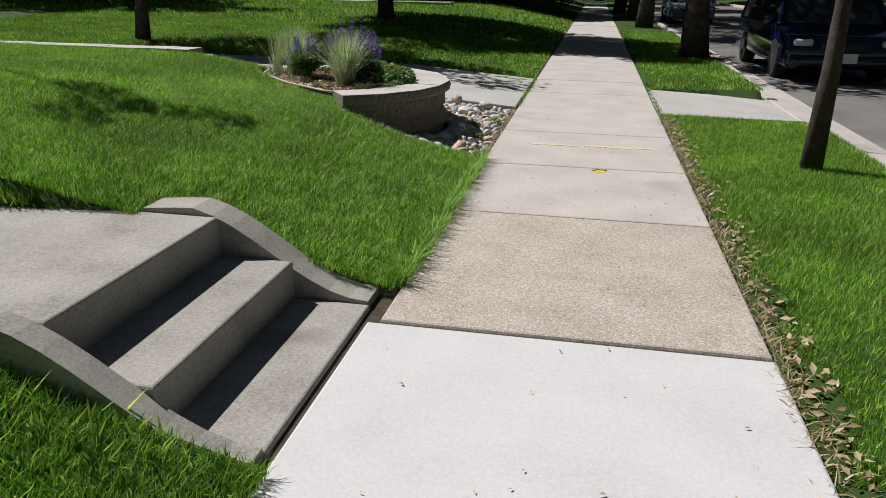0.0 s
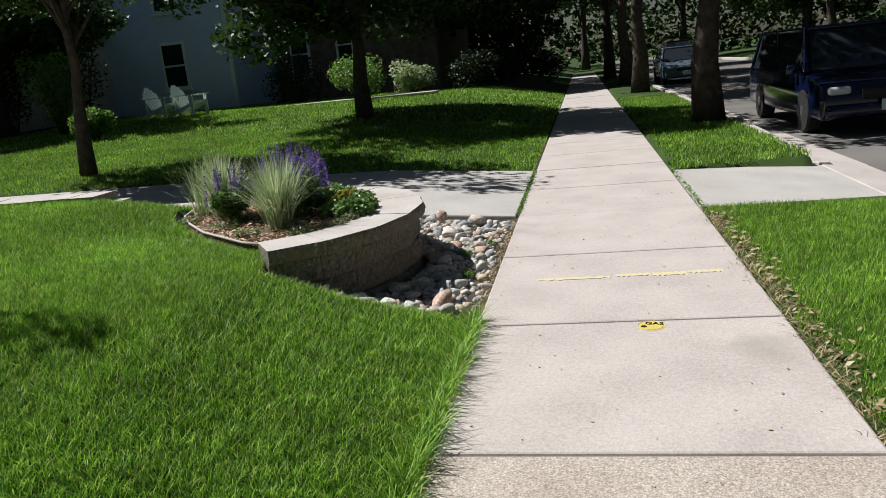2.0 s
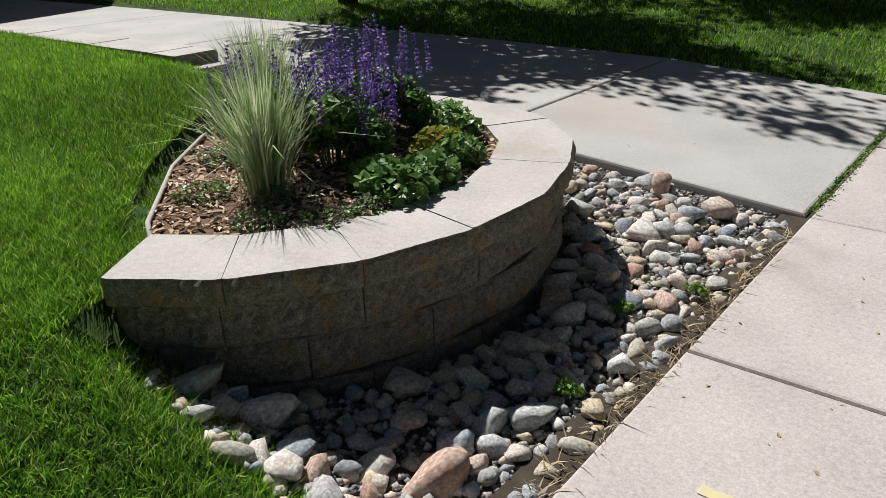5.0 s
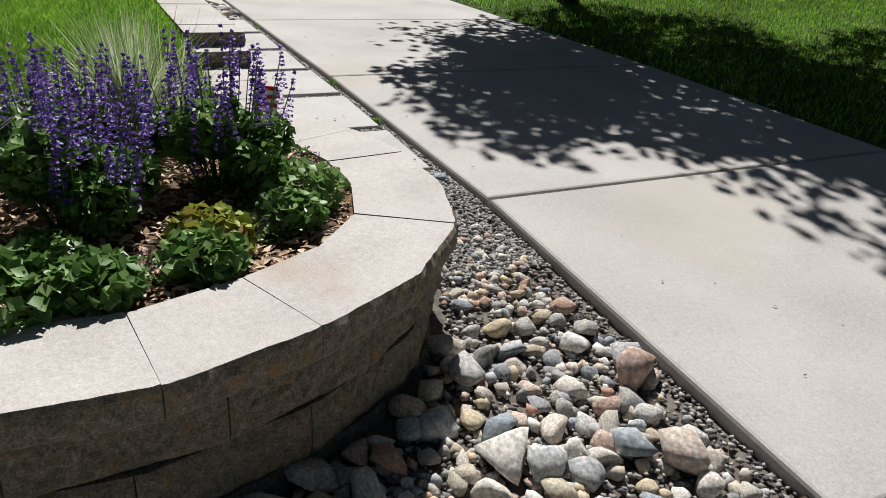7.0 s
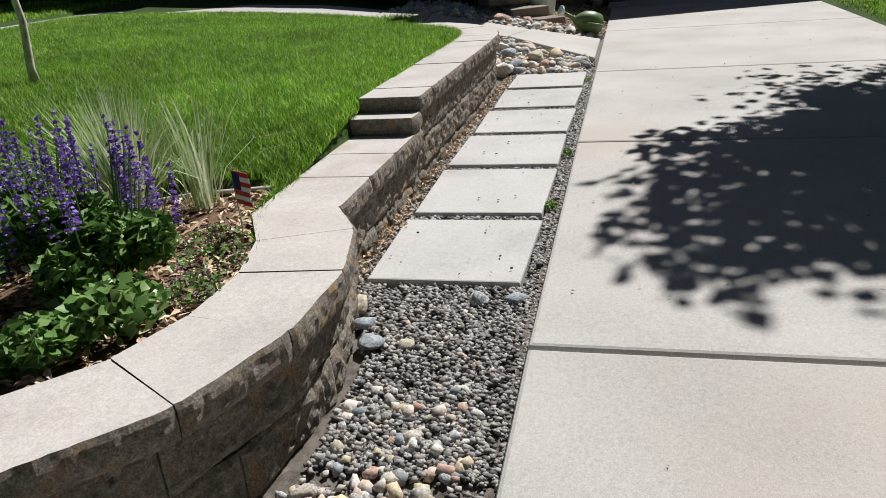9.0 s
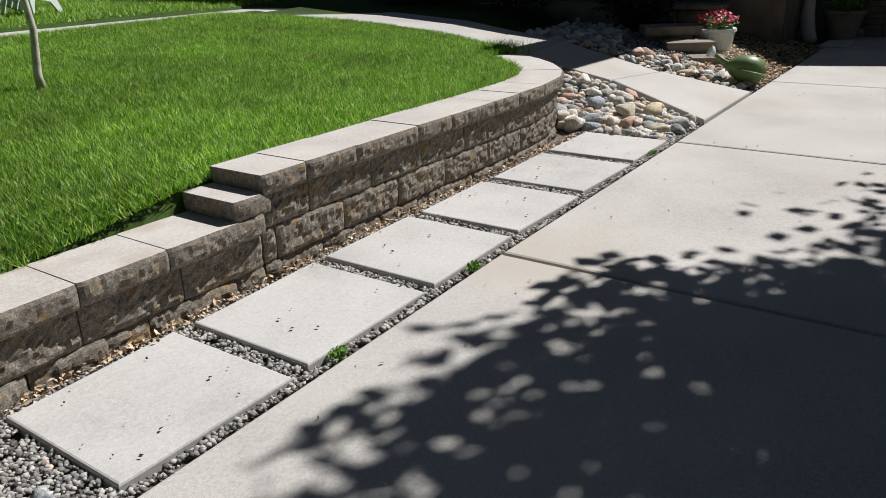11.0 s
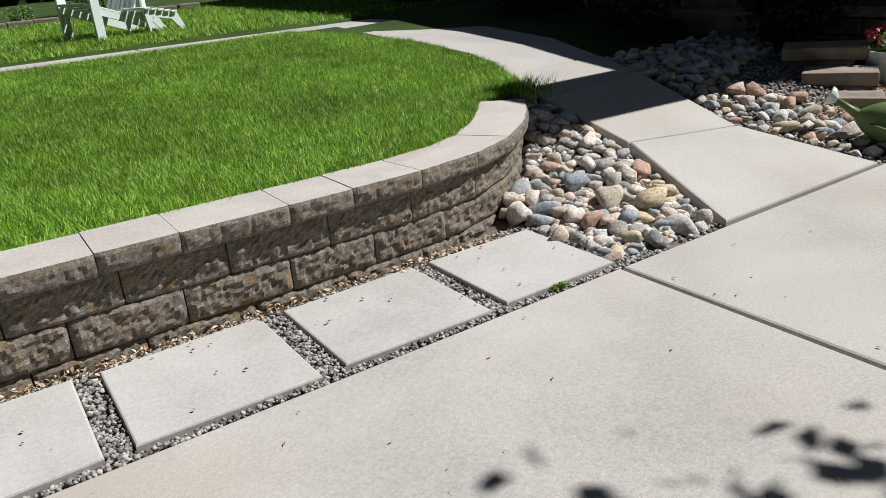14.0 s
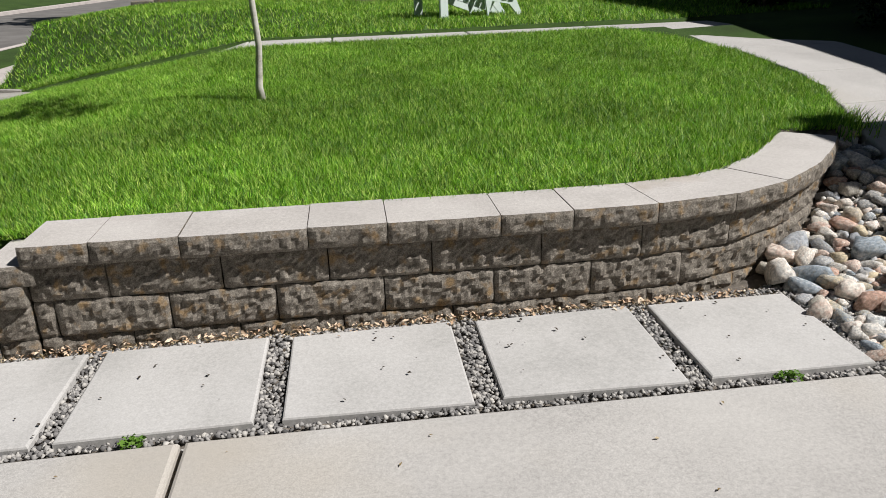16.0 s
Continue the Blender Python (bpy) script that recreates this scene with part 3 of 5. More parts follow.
rw = random.Random(11)
caps(NOSE, NOSE_IN, CAP_LOW, rw)
caps(UPPER, UPPER_IN, CAP_UP, rw)
FACE_L, FACE_U = inward(NOSE, 0.038), inward(UPPER, 0.038)
lz = CAP_LOW - CAP_T
for k, off in ((0, 0.1), (1, 0.31), (2, 0.12), (3, 0.3)):
    course(FACE_L, lz - 0.15 * (k + 1), lz - 0.15 * k, 0.42, off, rw)
lz = CAP_UP - CAP_T
for k, off in ((0, 0.12), (1, 0.33), (2, 0.1)):
    course([(-3.42, -0.708)] + FACE_U[1:], lz - 0.15 * (k + 1), lz - 0.15 * k, 0.42, off, rw)
# the stepped block between the two heights
me = mesh_of("step_block", rough_block((-3.275, -0.672), (-3.435, -0.672), (-3.275, -0.985), (-3.435, -0.985), CAP_LOW + 0.002, CAP_MID + 0.002, 0.016, rw, 10, 6), M_CAP)
me.materials.append(M_SPLIT)
for p in me.polygons:
    p.material_index = int(abs(p.normal.z) < 0.8)
part("step_block", me, None, wall)
part("step_block", rough_block((-3.415, -0.674), (-3.46, -0.674), (-3.415, -0.984), (-3.46, -0.984), CAP_LOW, CAP_UP - CAP_T - 0.001, 0.01, rw, 3, 3), M_SPLIT, wall)

# ------------------------------------------------------------------ paving stones in the gravel strip
PAVERS = [(-2.30, -2.90), (-2.98, -3.61), (-3.68, -4.28), (-4.37, -4.985), (-5.08, -5.71), (-5.79, -6.38)]
strip = thing("stepping_stones", pose(0, 0, 0), "row of six square concrete stepping stones set in gravel", "stepping stones", kind="structure")
for i, (a, b) in enumerate(PAVERS):
    t = rs.uniform(-0.006, 0.006)
    part("paver", slab_bm([(b, -0.625 + t), (a, -0.62 - t), (a, -0.045 + t), (b, -0.04 - t)], lambda x, y: float(drive_z(x)) - 0.004 + t * 0.4, 0.05, 0.008), M_PAVER, strip)

# ------------------------------------------------------------------ stones and gravel


def stone_mesh(seed, flat=0.68, rough=0.30, sub=2):
    r = random.Random(seed)
    bm = bmesh.new()
    bmesh.ops.create_icosphere(bm, subdivisions=sub, radius=0.5)
    sx, sy = r.uniform(0.85, 1.25), r.uniform(0.75, 1.0)
    o = Vector((r.uniform(0, 50), r.uniform(0, 50), r.uniform(0, 50)))
    planes = [(Vector((r.gauss(0, 1), r.gauss(0, 1), r.gauss(0, 1))).normalized(), r.uniform(0.20, 0.40)) for _ in range(12)]
    for v in bm.verts:
        d = v.co.normalized()
        k = 1 + rough * noise.noise(d * 1.1 + o) + 0.10 * noise.noise(d * 2.6 + o)
        q = d * 0.5 * k
        for pn, pd in planes:
            over = q.dot(pn) - pd
            if over > 0:
                q = q - pn * over
        v.co = Vector((q.x * sx, q.y * sy, q.z * flat))
    return mesh_of("stone", bm, M_ROCK, True)


STONES = [stone_mesh(i, random.Random(i).uniform(0.5, 0.9), random.Random(i + 50).uniform(0.3, 0.7)) for i in range(20)]


def scatter_stones(parent, n, area, sizes, rng, zf, gap=0.62, allow=None):
    x0, x1, y0, y1 = area
    placed, tries = [], 0
    while len(placed) < n and tries < n * 60:
        tries += 1
        x, y = rng.uniform(x0, x1), rng.uniform(y0, y1)
        if not allow(x, y):
            continue
        s = sizes(x, y, rng)
        if any((x - a) ** 2 + (y - b) ** 2 < (gap * (s + c) / 2) ** 2 for a, b, c in placed):
            continue
        placed.append((x, y, s))
        m = Matrix.LocRotScale((x, y, float(zf(x, y)) + s * 0.2), Euler((rng.uniform(-0.35, 0.35), rng.uniform(-0.35, 0.35), rng.uniform(0, 6.3))), (s * rng.uniform(1, 1.25), s, s * rng.uniform(0.85, 1.1)))
        part("stone", rng.choice(STONES), None, parent, m=m)
    return placed


def near_bed(x, y):
    return (x < -0.03 and y < -0.06 and y > -2.72 and not bool(in_poly(x, y, GARDEN_OUT)) and x > -1.75 and (y > -2.3 or x > -1.0) and x < -0.035 - max(0, -2.35 - y) * 0.7)


GARDEN_OUT = inward(NOSE, 0.0) + inward(UPPER, 0.0) + GARDEN[-6:]
rr = random.Random(21)
bed1 = thing("river_rock_bed", pose(0, 0, 0), "bed of rounded multicoloured river rocks below the planter wall", "rock bed", kind="structure")


def size1(x, y, r):
    k = np.clip((x + 1.45) / 0.5, 0.25, 1)
    return r.choice((0.07, 0.09, 0.10, 0.12, 0.14, 0.165)) * k * (0.75 if x > -0.22 else 1)


scatter_stones(bed1, 300, (-1.7, -0.05, -2.72, -0.06), size1, rr, lambda x, y: ground_z(x, y) + 0.004, 0.58, near_bed)
for x, y, s in ((-0.66, -0.13, 0.19), (-0.13, -1.62, 0.13)):
    part("stone", stone_mesh(77 + int(s * 100), 0.9, 0.5), None, bed1, m=Matrix.LocRotScale((x, y, float(ground_z(x, y)) + s * 0.36), Euler((0.3, 0.2, 1.0)), (s, s, s * 1.1)))
for k, (x, y, s, fl) in enumerate(((-2.13, -0.58, 0.13, 0.6), (-1.99, -0.51, 0.11, 0.5), (-1.88, -0.45, 0.12, 0.5), (-1.88, -0.35, 0.085, 0.6), (-2.17, -0.18, 0.11, 0.6), (-2.2, -0.05, 0.12, 0.4))):
    part("stone", stone_mesh(90 + k, fl, 0.5), None, bed1, m=Matrix.LocRotScale((x, y, float(ground_z(x, y)) + s * 0.2), Euler((0.1, 0.1, k * 1.3)), (s, s, s)))
bed2 = thing("river_rock_bed", pose(0, 0, 0), "bed of rounded tan and grey river rocks beside the garden walk", "rock bed", kind="structure")


def far_bed(x, y):
    i = float(np.interp(-y, [-p[1] for p in WALK_IN], [p[0] for p in WALK_IN]))
    return x > i + 0.05 and x < -6.42 and y < -0.07 and y > -2.1 and not bool(in_poly(x, y, GARDEN_OUT))


scatter_stones(bed2, 300, (-7.8, -6.4, -2.1, -0.05), lambda x, y, r: r.choice((0.08, 0.10, 0.12, 0.145, 0.175)), rr, lambda x, y: ground_z(x, y) + 0.005, 0.54, far_bed)
bed3 = thing("river_rock_bed", pose(0, 0, 0), "shaded bed of grey river rocks in front of the house", "rock bed", kind="structure")


def house_bed(x, y):
    i = float(np.interp(-y, [-p[1] for p in WALK_OUT], [p[0] for p in WALK_OUT]))
    return x < i - 0.08 and x > -10.3 and y < -0.12 and y > -2.5 and not (x < -9.05 and y > -1.5 - (x + 9.05) * -0.3)


scatter_stones(bed3, 230, (-10.3, -8.1, -2.6, -0.1), lambda x, y, r: r.choice((0.09, 0.11, 0.13, 0.17)), rr, ground_z, 0.7, house_bed)


def pebbles(name, pts, size, rng, label, mat):
    """Small angular stones, joined in one mesh."""
    n = len(pts)
    octa = np.array([(1, 0, 0), (0, 1, 0), (-1, 0, 0), (0, -1, 0), (0, 0, 0.7), (0, 0, -0.7)], float)
    fc = np.array([(0, 1, 4), (1, 2, 4), (2, 3, 4), (3, 0, 4), (1, 0, 5), (2, 1, 5), (3, 2, 5), (0, 3, 5)])
    s = rng.uniform(size[0], size[1], (n, 1, 1))
    v = octa[None] * s * rng.uniform(0.6, 1.3, (n, 6, 1))
    a = rng.uniform(0, 6.3, n)
    ca, sa = np.cos(a)[:, None], np.sin(a)[:, None]
    v = np.stack([v[..., 0] * ca - v[..., 1] * sa, v[..., 0] * sa + v[..., 1] * ca, v[..., 2] + 0.25 * v[..., 0]], -1)
    v += np.asarray(pts)[:, None, :]
    f = fc[None] + (np.arange(n) * 6)[:, None, None]
    ob = new(name, np_mesh(name, v.reshape(-1, 3), f.reshape(-1, 3), (mat,)))
    return tagged(ob, label, "gravel", kind="stuff")


rg = np.random.default_rng(5)
SMALL = [stone_mesh(200 + i, 0.7, 0.4, 1) for i in range(8)]


def fill_stones(n, area, size, allow, label, dz=0.0):
    """Lesser stones that fill the gaps of a bed, joined in one mesh."""
    vs, fs, o = [], [], 0
    tries = 0
    while len(vs) < n and tries < n * 12:
        tries += 1
        x, y = rg.uniform(area[0], area[1]), rg.uniform(area[2], area[3])
        if not allow(x, y):
            continue
        me = SMALL[len(vs) % 8]
        co = np.empty(len(me.vertices) * 3, dtype=np.float32)
        me.vertices.foreach_get("co", co)
        ids = np.empty(len(me.loops), dtype=np.int32)
        me.loops.foreach_get("vertex_index", ids)
        s, a = rg.uniform(*size), rg.uniform(0, 6.3)
        co = co.reshape(-1, 3) * s
        tilt = rg.uniform(-0.4, 0.4)
        co = np.stack([co[:, 0] * math.cos(a) - co[:, 1] * math.sin(a), co[:, 0] * math.sin(a) + co[:, 1] * math.cos(a), co[:, 2] + tilt * co[:, 0]], -1)
        vs.append(co + np.array((x, y, float(ground_z(x, y)) + dz + s * 0.12)))
        fs.append(ids.reshape(-1, 3) + o)
        o += len(co)
    ob = new("river_rocks", np_mesh("river_rocks", np.concatenate(vs), np.concatenate(fs), (M_ROCK_MIX,), True))
    return tagged(ob, label, "rocks", kind="stuff")


fill_stones(1100, (-1.7, -0.03, -2.75, -0.05), (0.03, 0.085), near_bed, "smaller river rocks filling the bed below the planter wall", 0.006)
fill_stones(650, (-7.8, -6.35, -2.1, -0.05), (0.05, 0.1), far_bed, "smaller river rocks filling the bed beside the garden walk")
fill_stones(160, (-2.3, -1.4, -0.42, -0.05), (0.02, 0.06), lambda x, y: not bool(in_poly(x, y, GARDEN_OUT)), "scattered pale stones in the gravel")


def scatter_pts(n, x0, x1, y0, y1, ok, dz=0.0):
    x, y = rg.uniform(x0, x1, n), rg.uniform(y0, y1, n)
    k = ok(x, y)
    x, y = x[k], y[k]
    return np.stack([x, y, ground_z(x, y) + dz], -1)


def off_pavers(x, y):
    k = ~in_poly(x, y, GARDEN_OUT) & (y < 0.03)
    for a, b in PAVERS:
        k &= ~((x < a + 0.004) & (x > b - 0.004) & (y > -0.63) & (y < -0.035))
    return k


pebbles("gravel", scatter_pts(30000, -6.7, -1.35, -0.72, 0.03, off_pavers, 0.016), (0.006, 0.015), rg, "grey crushed gravel round the stepping stones", M_GRAVEL)
pebbles("gravel", scatter_pts(9000, -1.6, -0.0, -2.7, 0.03, lambda x, y: off_pavers(x, y) & (x < -0.0 - np.clip(-2.35 - y, 0, 1) * 1.2), 0.013), (0.006, 0.016), rg, "fine gravel and dirt between the river rocks", M_GRAVEL)
pebbles("gravel", scatter_pts(9000, -10.2, -6.5, -2.4, 0.03, lambda x, y: off_pavers(x, y) & ~in_poly(x, y, WALK_IN + WALK_OUT[::-1]), 0.01), (0.008, 0.022), rg, "fine gravel between the rocks by the house", M_GRAVEL)

# ------------------------------------------------------------------ grass and litter


def blades(name, pts, h, w, lean, mat, label, category="grass", parent=None, bent=True):
    """Tapered blades standing on points: bent ones of a quad and a tip, or plain slivers."""
    n = len(pts)
    a = rg.uniform(0, 2 * np.pi, n)
    hh = rg.uniform(h[0], h[1], n)
    ww = rg.uniform(w[0], w[1], n)
    ln = hh * rg.uniform(lean[0], lean[1], n)
    face = a + rg.uniform(-0.9, 0.9, n) + np.pi / 2
    d = np.stack([np.cos(a), np.sin(a), 0 * a], -1)
    s = np.stack([np.cos(face), np.sin(face), 0 * a], -1) * ww[:, None] / 2
    up = np.array((0, 0, 1.0))
    base = np.asarray(pts) - up * 0.01
    mid = base + up * (hh * 0.58)[:, None] + d * (ln * 0.35)[:, None]
    tip = base + up * hh[:, None] + d * ln[:, None]
    if bent:
        v = np.stack([base - s, base + s, mid + s * 0.75, mid - s * 0.75, tip], 1)
        q, k = np.array([(0, 1, 2), (0, 2, 3), (3, 2, 4)]), 5
    else:
        v = np.stack([base - s, base + s, tip], 1)
        q, k = np.array([(0, 1, 2)]), 3
    f = q[None] + (np.arange(n) * k)[:, None, None]
    me = np_mesh(name, v.reshape(-1, 3), f.reshape(-1, 3), (mat,))
    if parent is not None:
        return part(name, me, None, parent)
    return tagged(new(name, me), label, category, kind="stuff")


def is_lawn(x, y):
    k = (x < -0.02) & ((y < -5.52) | in_poly(x, y, GARDEN_LAWN) | ((y < -2.42) & (x > -1.6)))
    k &= ~((y > -6.80) & (y < -5.47) & (x > -1.1))
    k &= ~((y > -6.64) & (y < -5.72))
    k &= ~((x > -1.2) & (y > -2.42 - np.clip((x + 1.15) * 0.33, 0, 0.4)))
    k &= ~in_poly(x, y, PLANTER_BED)
    k &= ~in_poly(x, y, WALK_IN + WALK_OUT[::-1])
    return k


GARDEN_LAWN = inward(NOSE, CAP_W - 0.01) + inward(UPPER, CAP_W - 0.01) + GARDEN[-6:]


def verge(x, y):
    return (x > 1.60 + 0.05 * np.sin(y * 7) + np.where(y < -4.6, 0.03, 0.0)) & (x < 3.09) & ~((y > -0.02 - np.clip((x - 1.55) * 0.19, 0, 1)) & (y < 2.04 + np.clip((x - 1.55) * 0.19, 0, 1)))


def north_lawn(x, y):
    return (y > 2.78) & (x < -0.03)


for x0, x1, y0, y1, n, h, w, bent in ((-2.4, 0, -7.6, -2.3, 330000, (0.016, 0.052), (0.0022, 0.0048), True), (-7.9, -1.2, -3.9, -0.8, 400000, (0.018, 0.055), (0.0045, 0.008), False),
                                      (-8.0, -2.4, -5.8, -3.5, 170000, (0.025, 0.055), (0.005, 0.009), False), (-10.5, -0.3, -14, -6.5, 90000, (0.04, 0.08), (0.010, 0.018), False)):
    blades("lawn_grass", scatter_pts(n, x0, x1, y0, y1, is_lawn), h, w, (0.25, 1.3), M_GRASS, "dense mown green lawn grass blades", bent=bent)
blades("lawn_grass", scatter_pts(150000, 1.5, 3.1, -6.5, -0.0, verge), (0.025, 0.055), (0.003, 0.006), (0.2, 0.9), M_GRASS, "mown green grass on the verge beside the street", bent=False)
blades("lawn_grass", scatter_pts(30000, 1.5, 3.1, 2.0, 16.0, verge), (0.04, 0.07), (0.010, 0.018), (0.2, 0.8), M_GRASS, "mown green grass on the verge beyond the apron", bent=False)
blades("lawn_grass", scatter_pts(110000, -12, 0, 2.7, 9.0, north_lawn), (0.035, 0.065), (0.008, 0.016), (0.2, 0.8), M_GRASS, "mown green lawn grass across the driveway", bent=False)
blades("lawn_grass", scatter_pts(60000, -16, 0, 9.0, 22.0, north_lawn), (0.05, 0.08), (0.02, 0.035), (0.2, 0.8), M_GRASS, "mown green lawn grass of the next garden", bent=False)
# long grass leaning over the edges of the pavement and of the paths
ey = rg.uniform(-5.4, -2.7, 2600)
blades("edge_grass", np.stack([rg.normal(-0.015, 0.02, 2600), ey, np.full(2600, 0.01)], -1), (0.05, 0.12), (0.003, 0.006), (0.6, 1.6), M_GRASS, "long untrimmed grass leaning over the pavement edge")
ex = rg.uniform(-7.6, -1.6, 3000)
blades("edge_grass", np.stack([ex, rg.normal(-5.66, 0.03, 3000), path_z(ex) - 0.02], -1), (0.05, 0.1), (0.004, 0.008), (0.4, 1.2), M_GRASS, "long grass along the edge of the front path")
m = 900
blades("edge_grass", np.stack([rg.normal(-7.42, 0.1, m), rg.normal(-2.0, 0.12, m), np.full(m, 0.56)], -1), (0.06, 0.15), (0.004, 0.007), (0.3, 1.0), M_GRASS, "tall untrimmed grass tuft at the end of the wall")
ey = rg.uniform(-7.5, -0.1, 2400)
blades("dry_grass", np.stack([rg.normal(1.555, 0.03, 2400), ey, np.full(2400, 0.0)], -1), (0.01, 0.04), (0.003, 0.008), (1.0, 3.0), M_DRYGRASS, "dry straw and litter along the pavement edge", "litter")
ey = rg.uniform(-5.3, -0.2, 900)
blades("dry_grass", np.stack([rg.normal(-0.03, 0.025, 900), ey, np.full(900, 0.0)], -1), (0.01, 0.035), (0.003, 0.008), (1.0, 3.0), M_DRYGRASS, "dry straw along the pavement edge", "litter")
ex = rg.uniform(-6.4, -2.2, 1600)
blades("dry_grass", np.stack([ex, rg.normal(-0.67, 0.03, 1600), drive_z(ex) - 0.03], -1), (0.01, 0.03), (0.003, 0.008), (1.0, 3.0), M_DRYGRASS, "dry leaf litter at the foot of the wall", "litter")


def leaves(name, centres, size, mat, parent=None, label="", category="leaves", aspect=0.6, flatness=0.5, m=None):
    """Small folded leaves with random turns round the centres given."""
    n = len(centres)
    nrm = rg.normal(size=(n, 3))
    nrm[:, 2] = np.abs(nrm[:, 2]) + flatness
    nrm /= np.linalg.norm(nrm, axis=1)[:, None]
    t = np.cross(nrm, rg.normal(size=(n, 3)))
    t /= np.linalg.norm(t, axis=1)[:, None]
    b = np.cross(nrm, t)
    s = rg.uniform(size[0], size[1], n)[:, None]
    c = np.asarray(centres)
    v = np.stack([c - t * s / 2, c + b * s * aspect / 2 + nrm * s * 0.12, c + t * s / 2, c - b * s * aspect / 2 + nrm * s * 0.12], 1)
    q = np.array([(0, 1, 2), (0, 2, 3)])
    f = q[None] + (np.arange(n) * 4)[:, None, None]
    me = np_mesh(name, v.reshape(-1, 3), f.reshape(-1, 3), (mat,))
    if parent is not None:
        return part(name, me, None, parent, m=m)
    return tagged(new(name, me), label, category, kind="stuff")


def ball_pts(n, c, r, hollow=0.5):
    d = rg.normal(size=(n, 3))
    d /= np.linalg.norm(d, axis=1)[:, None]
    k = rg.uniform(hollow, 1.0, n) ** 0.6
    return np.asarray(c) + d * k[:, None] * np.asarray(r)


# ------------------------------------------------------------------ the planter
mulch_poly = PLANTER_BED
mulch_bm = bmesh.new()
mulch_bm.faces.new([mulch_bm.verts.new((x, y, CAP_LOW - 0.03 if i < 12 else CAP_LOW - 0.02)) for i, (x, y) in enumerate(mulch_poly)])
ext = bmesh.ops.extrude_face_region(mulch_bm, geom=mulch_bm.faces[:])
bmesh.ops.translate(mulch_bm, vec=(0, 0, -0.15), verts=[v for v in ext["geom"] if isinstance(v, bmesh.types.BMVert)])
solid("mulch_bed", mulch_bm, M_MULCH_BED, "dark mulch bed inside the planter wall", "flower bed", "structure")
n = 6500
bx, by = rg.uniform(-2.55, -0.6, n), rg.uniform(-2.6, -0.6, n)
k = in_poly(bx, by, PLANTER_BED)
bx, by = bx[k], by[k]
leaves("mulch_chips", np.stack([bx, by, CAP_LOW - 0.022 + rg.uniform(0, 0.015, len(bx))], -1), (0.018, 0.06), M_MULCH, None, "pale reddish wood chip mulch", "mulch", 0.35, 3.0)
edge_pts = [(-1.2, -2.5, 0.435), (-1.45, -2.37, 0.435), (-1.92, -1.98, 0.437), (-2.2, -1.65, 0.44), (-2.42, -1.32, 0.44), (-2.5, -1.02, 0.44)]
solid("lawn_edging", tube(edge_pts, [0.009] * 6, 8), M_WALK, "grey plastic lawn edging round the flower bed", "edging", smooth=True)


def oat_grass(x, y, z, h, n, seed):
    t = thing("ornamental_grass", pose(x, y, z), "tall pale green variegated ornamental grass clump in mulch", "ornamental grass", "planter plants")
    a = rg.uniform(0, 2 * np.pi, n)
    lean = np.abs(rg.normal(0, 0.30, n)) + 0.02
    ln = rg.uniform(0.55, 1.0, n) * h
    d = np.stack([np.cos(a), np.sin(a), 0 * a], -1)
    up = np.array((0, 0, 1.0))
    base = d * rg.uniform(0, 0.05, n)[:, None] + np.stack([rg.normal(0, 0.02, n), rg.normal(0, 0.02, n), 0 * a], -1)
    s = np.stack([-np.sin(a), np.cos(a), 0 * a], -1) * 0.0029
    rows = []
    for u, wd in ((0, 1.0), (0.35, 1.1), (0.7, 0.8), (1.0, 0.12)):
        out = np.sin(lean)[:, None] * d * (ln * u * (0.55 + 0.75 * u))[:, None]
        hgt = up * (ln * u * np.cos(lean * u * 1.25))[:, None]
        c = base + out + hgt
        rows += [c - s * wd, c + s * wd]
    v = np.stack(rows, 1)
    q = np.array([(0, 1, 3, 2), (2, 3, 5, 4), (4, 5, 7, 6)])
    f = q[None] + (np.arange(n) * 8)[:, None, None]
    part("blades", np_mesh("blades", v.reshape(-1, 3), f.reshape(-1, 4), (M_OAT,)), None, t)
    return t


BEDZ = CAP_LOW - 0.025
oat_grass(-1.38, -1.94, BEDZ, 0.52, 620, 1)
oat_grass(-2.08, -1.36, BEDZ, 0.52, 620, 2)
oat_grass(-2.32, -1.22, BEDZ, 0.5, 70, 3)


def spike_mesh(seed):
    """Whorls of small florets up a thin spike, with gaps between them."""
    pts = []
    for w in range(10):
        u = w / 9 + rg.uniform(-0.02, 0.02)
        for k in range(9):
            a = k * 0.7 + w
            pts.append((0.011 * (1.05 - 0.75 * u) * math.cos(a), 0.011 * (1.05 - 0.75 * u) * math.sin(a), -0.15 + 0.175 * u + rg.uniform(-0.004, 0.004)))
    ob = leaves("flower_spike", np.array(pts), (0.008, 0.016), M_PURPLE, None, aspect=0.8)
    me = ob.data
    bpy.data.objects.remove(ob)
    return me


SPIKES = [spike_mesh(i) for i in range(6)]


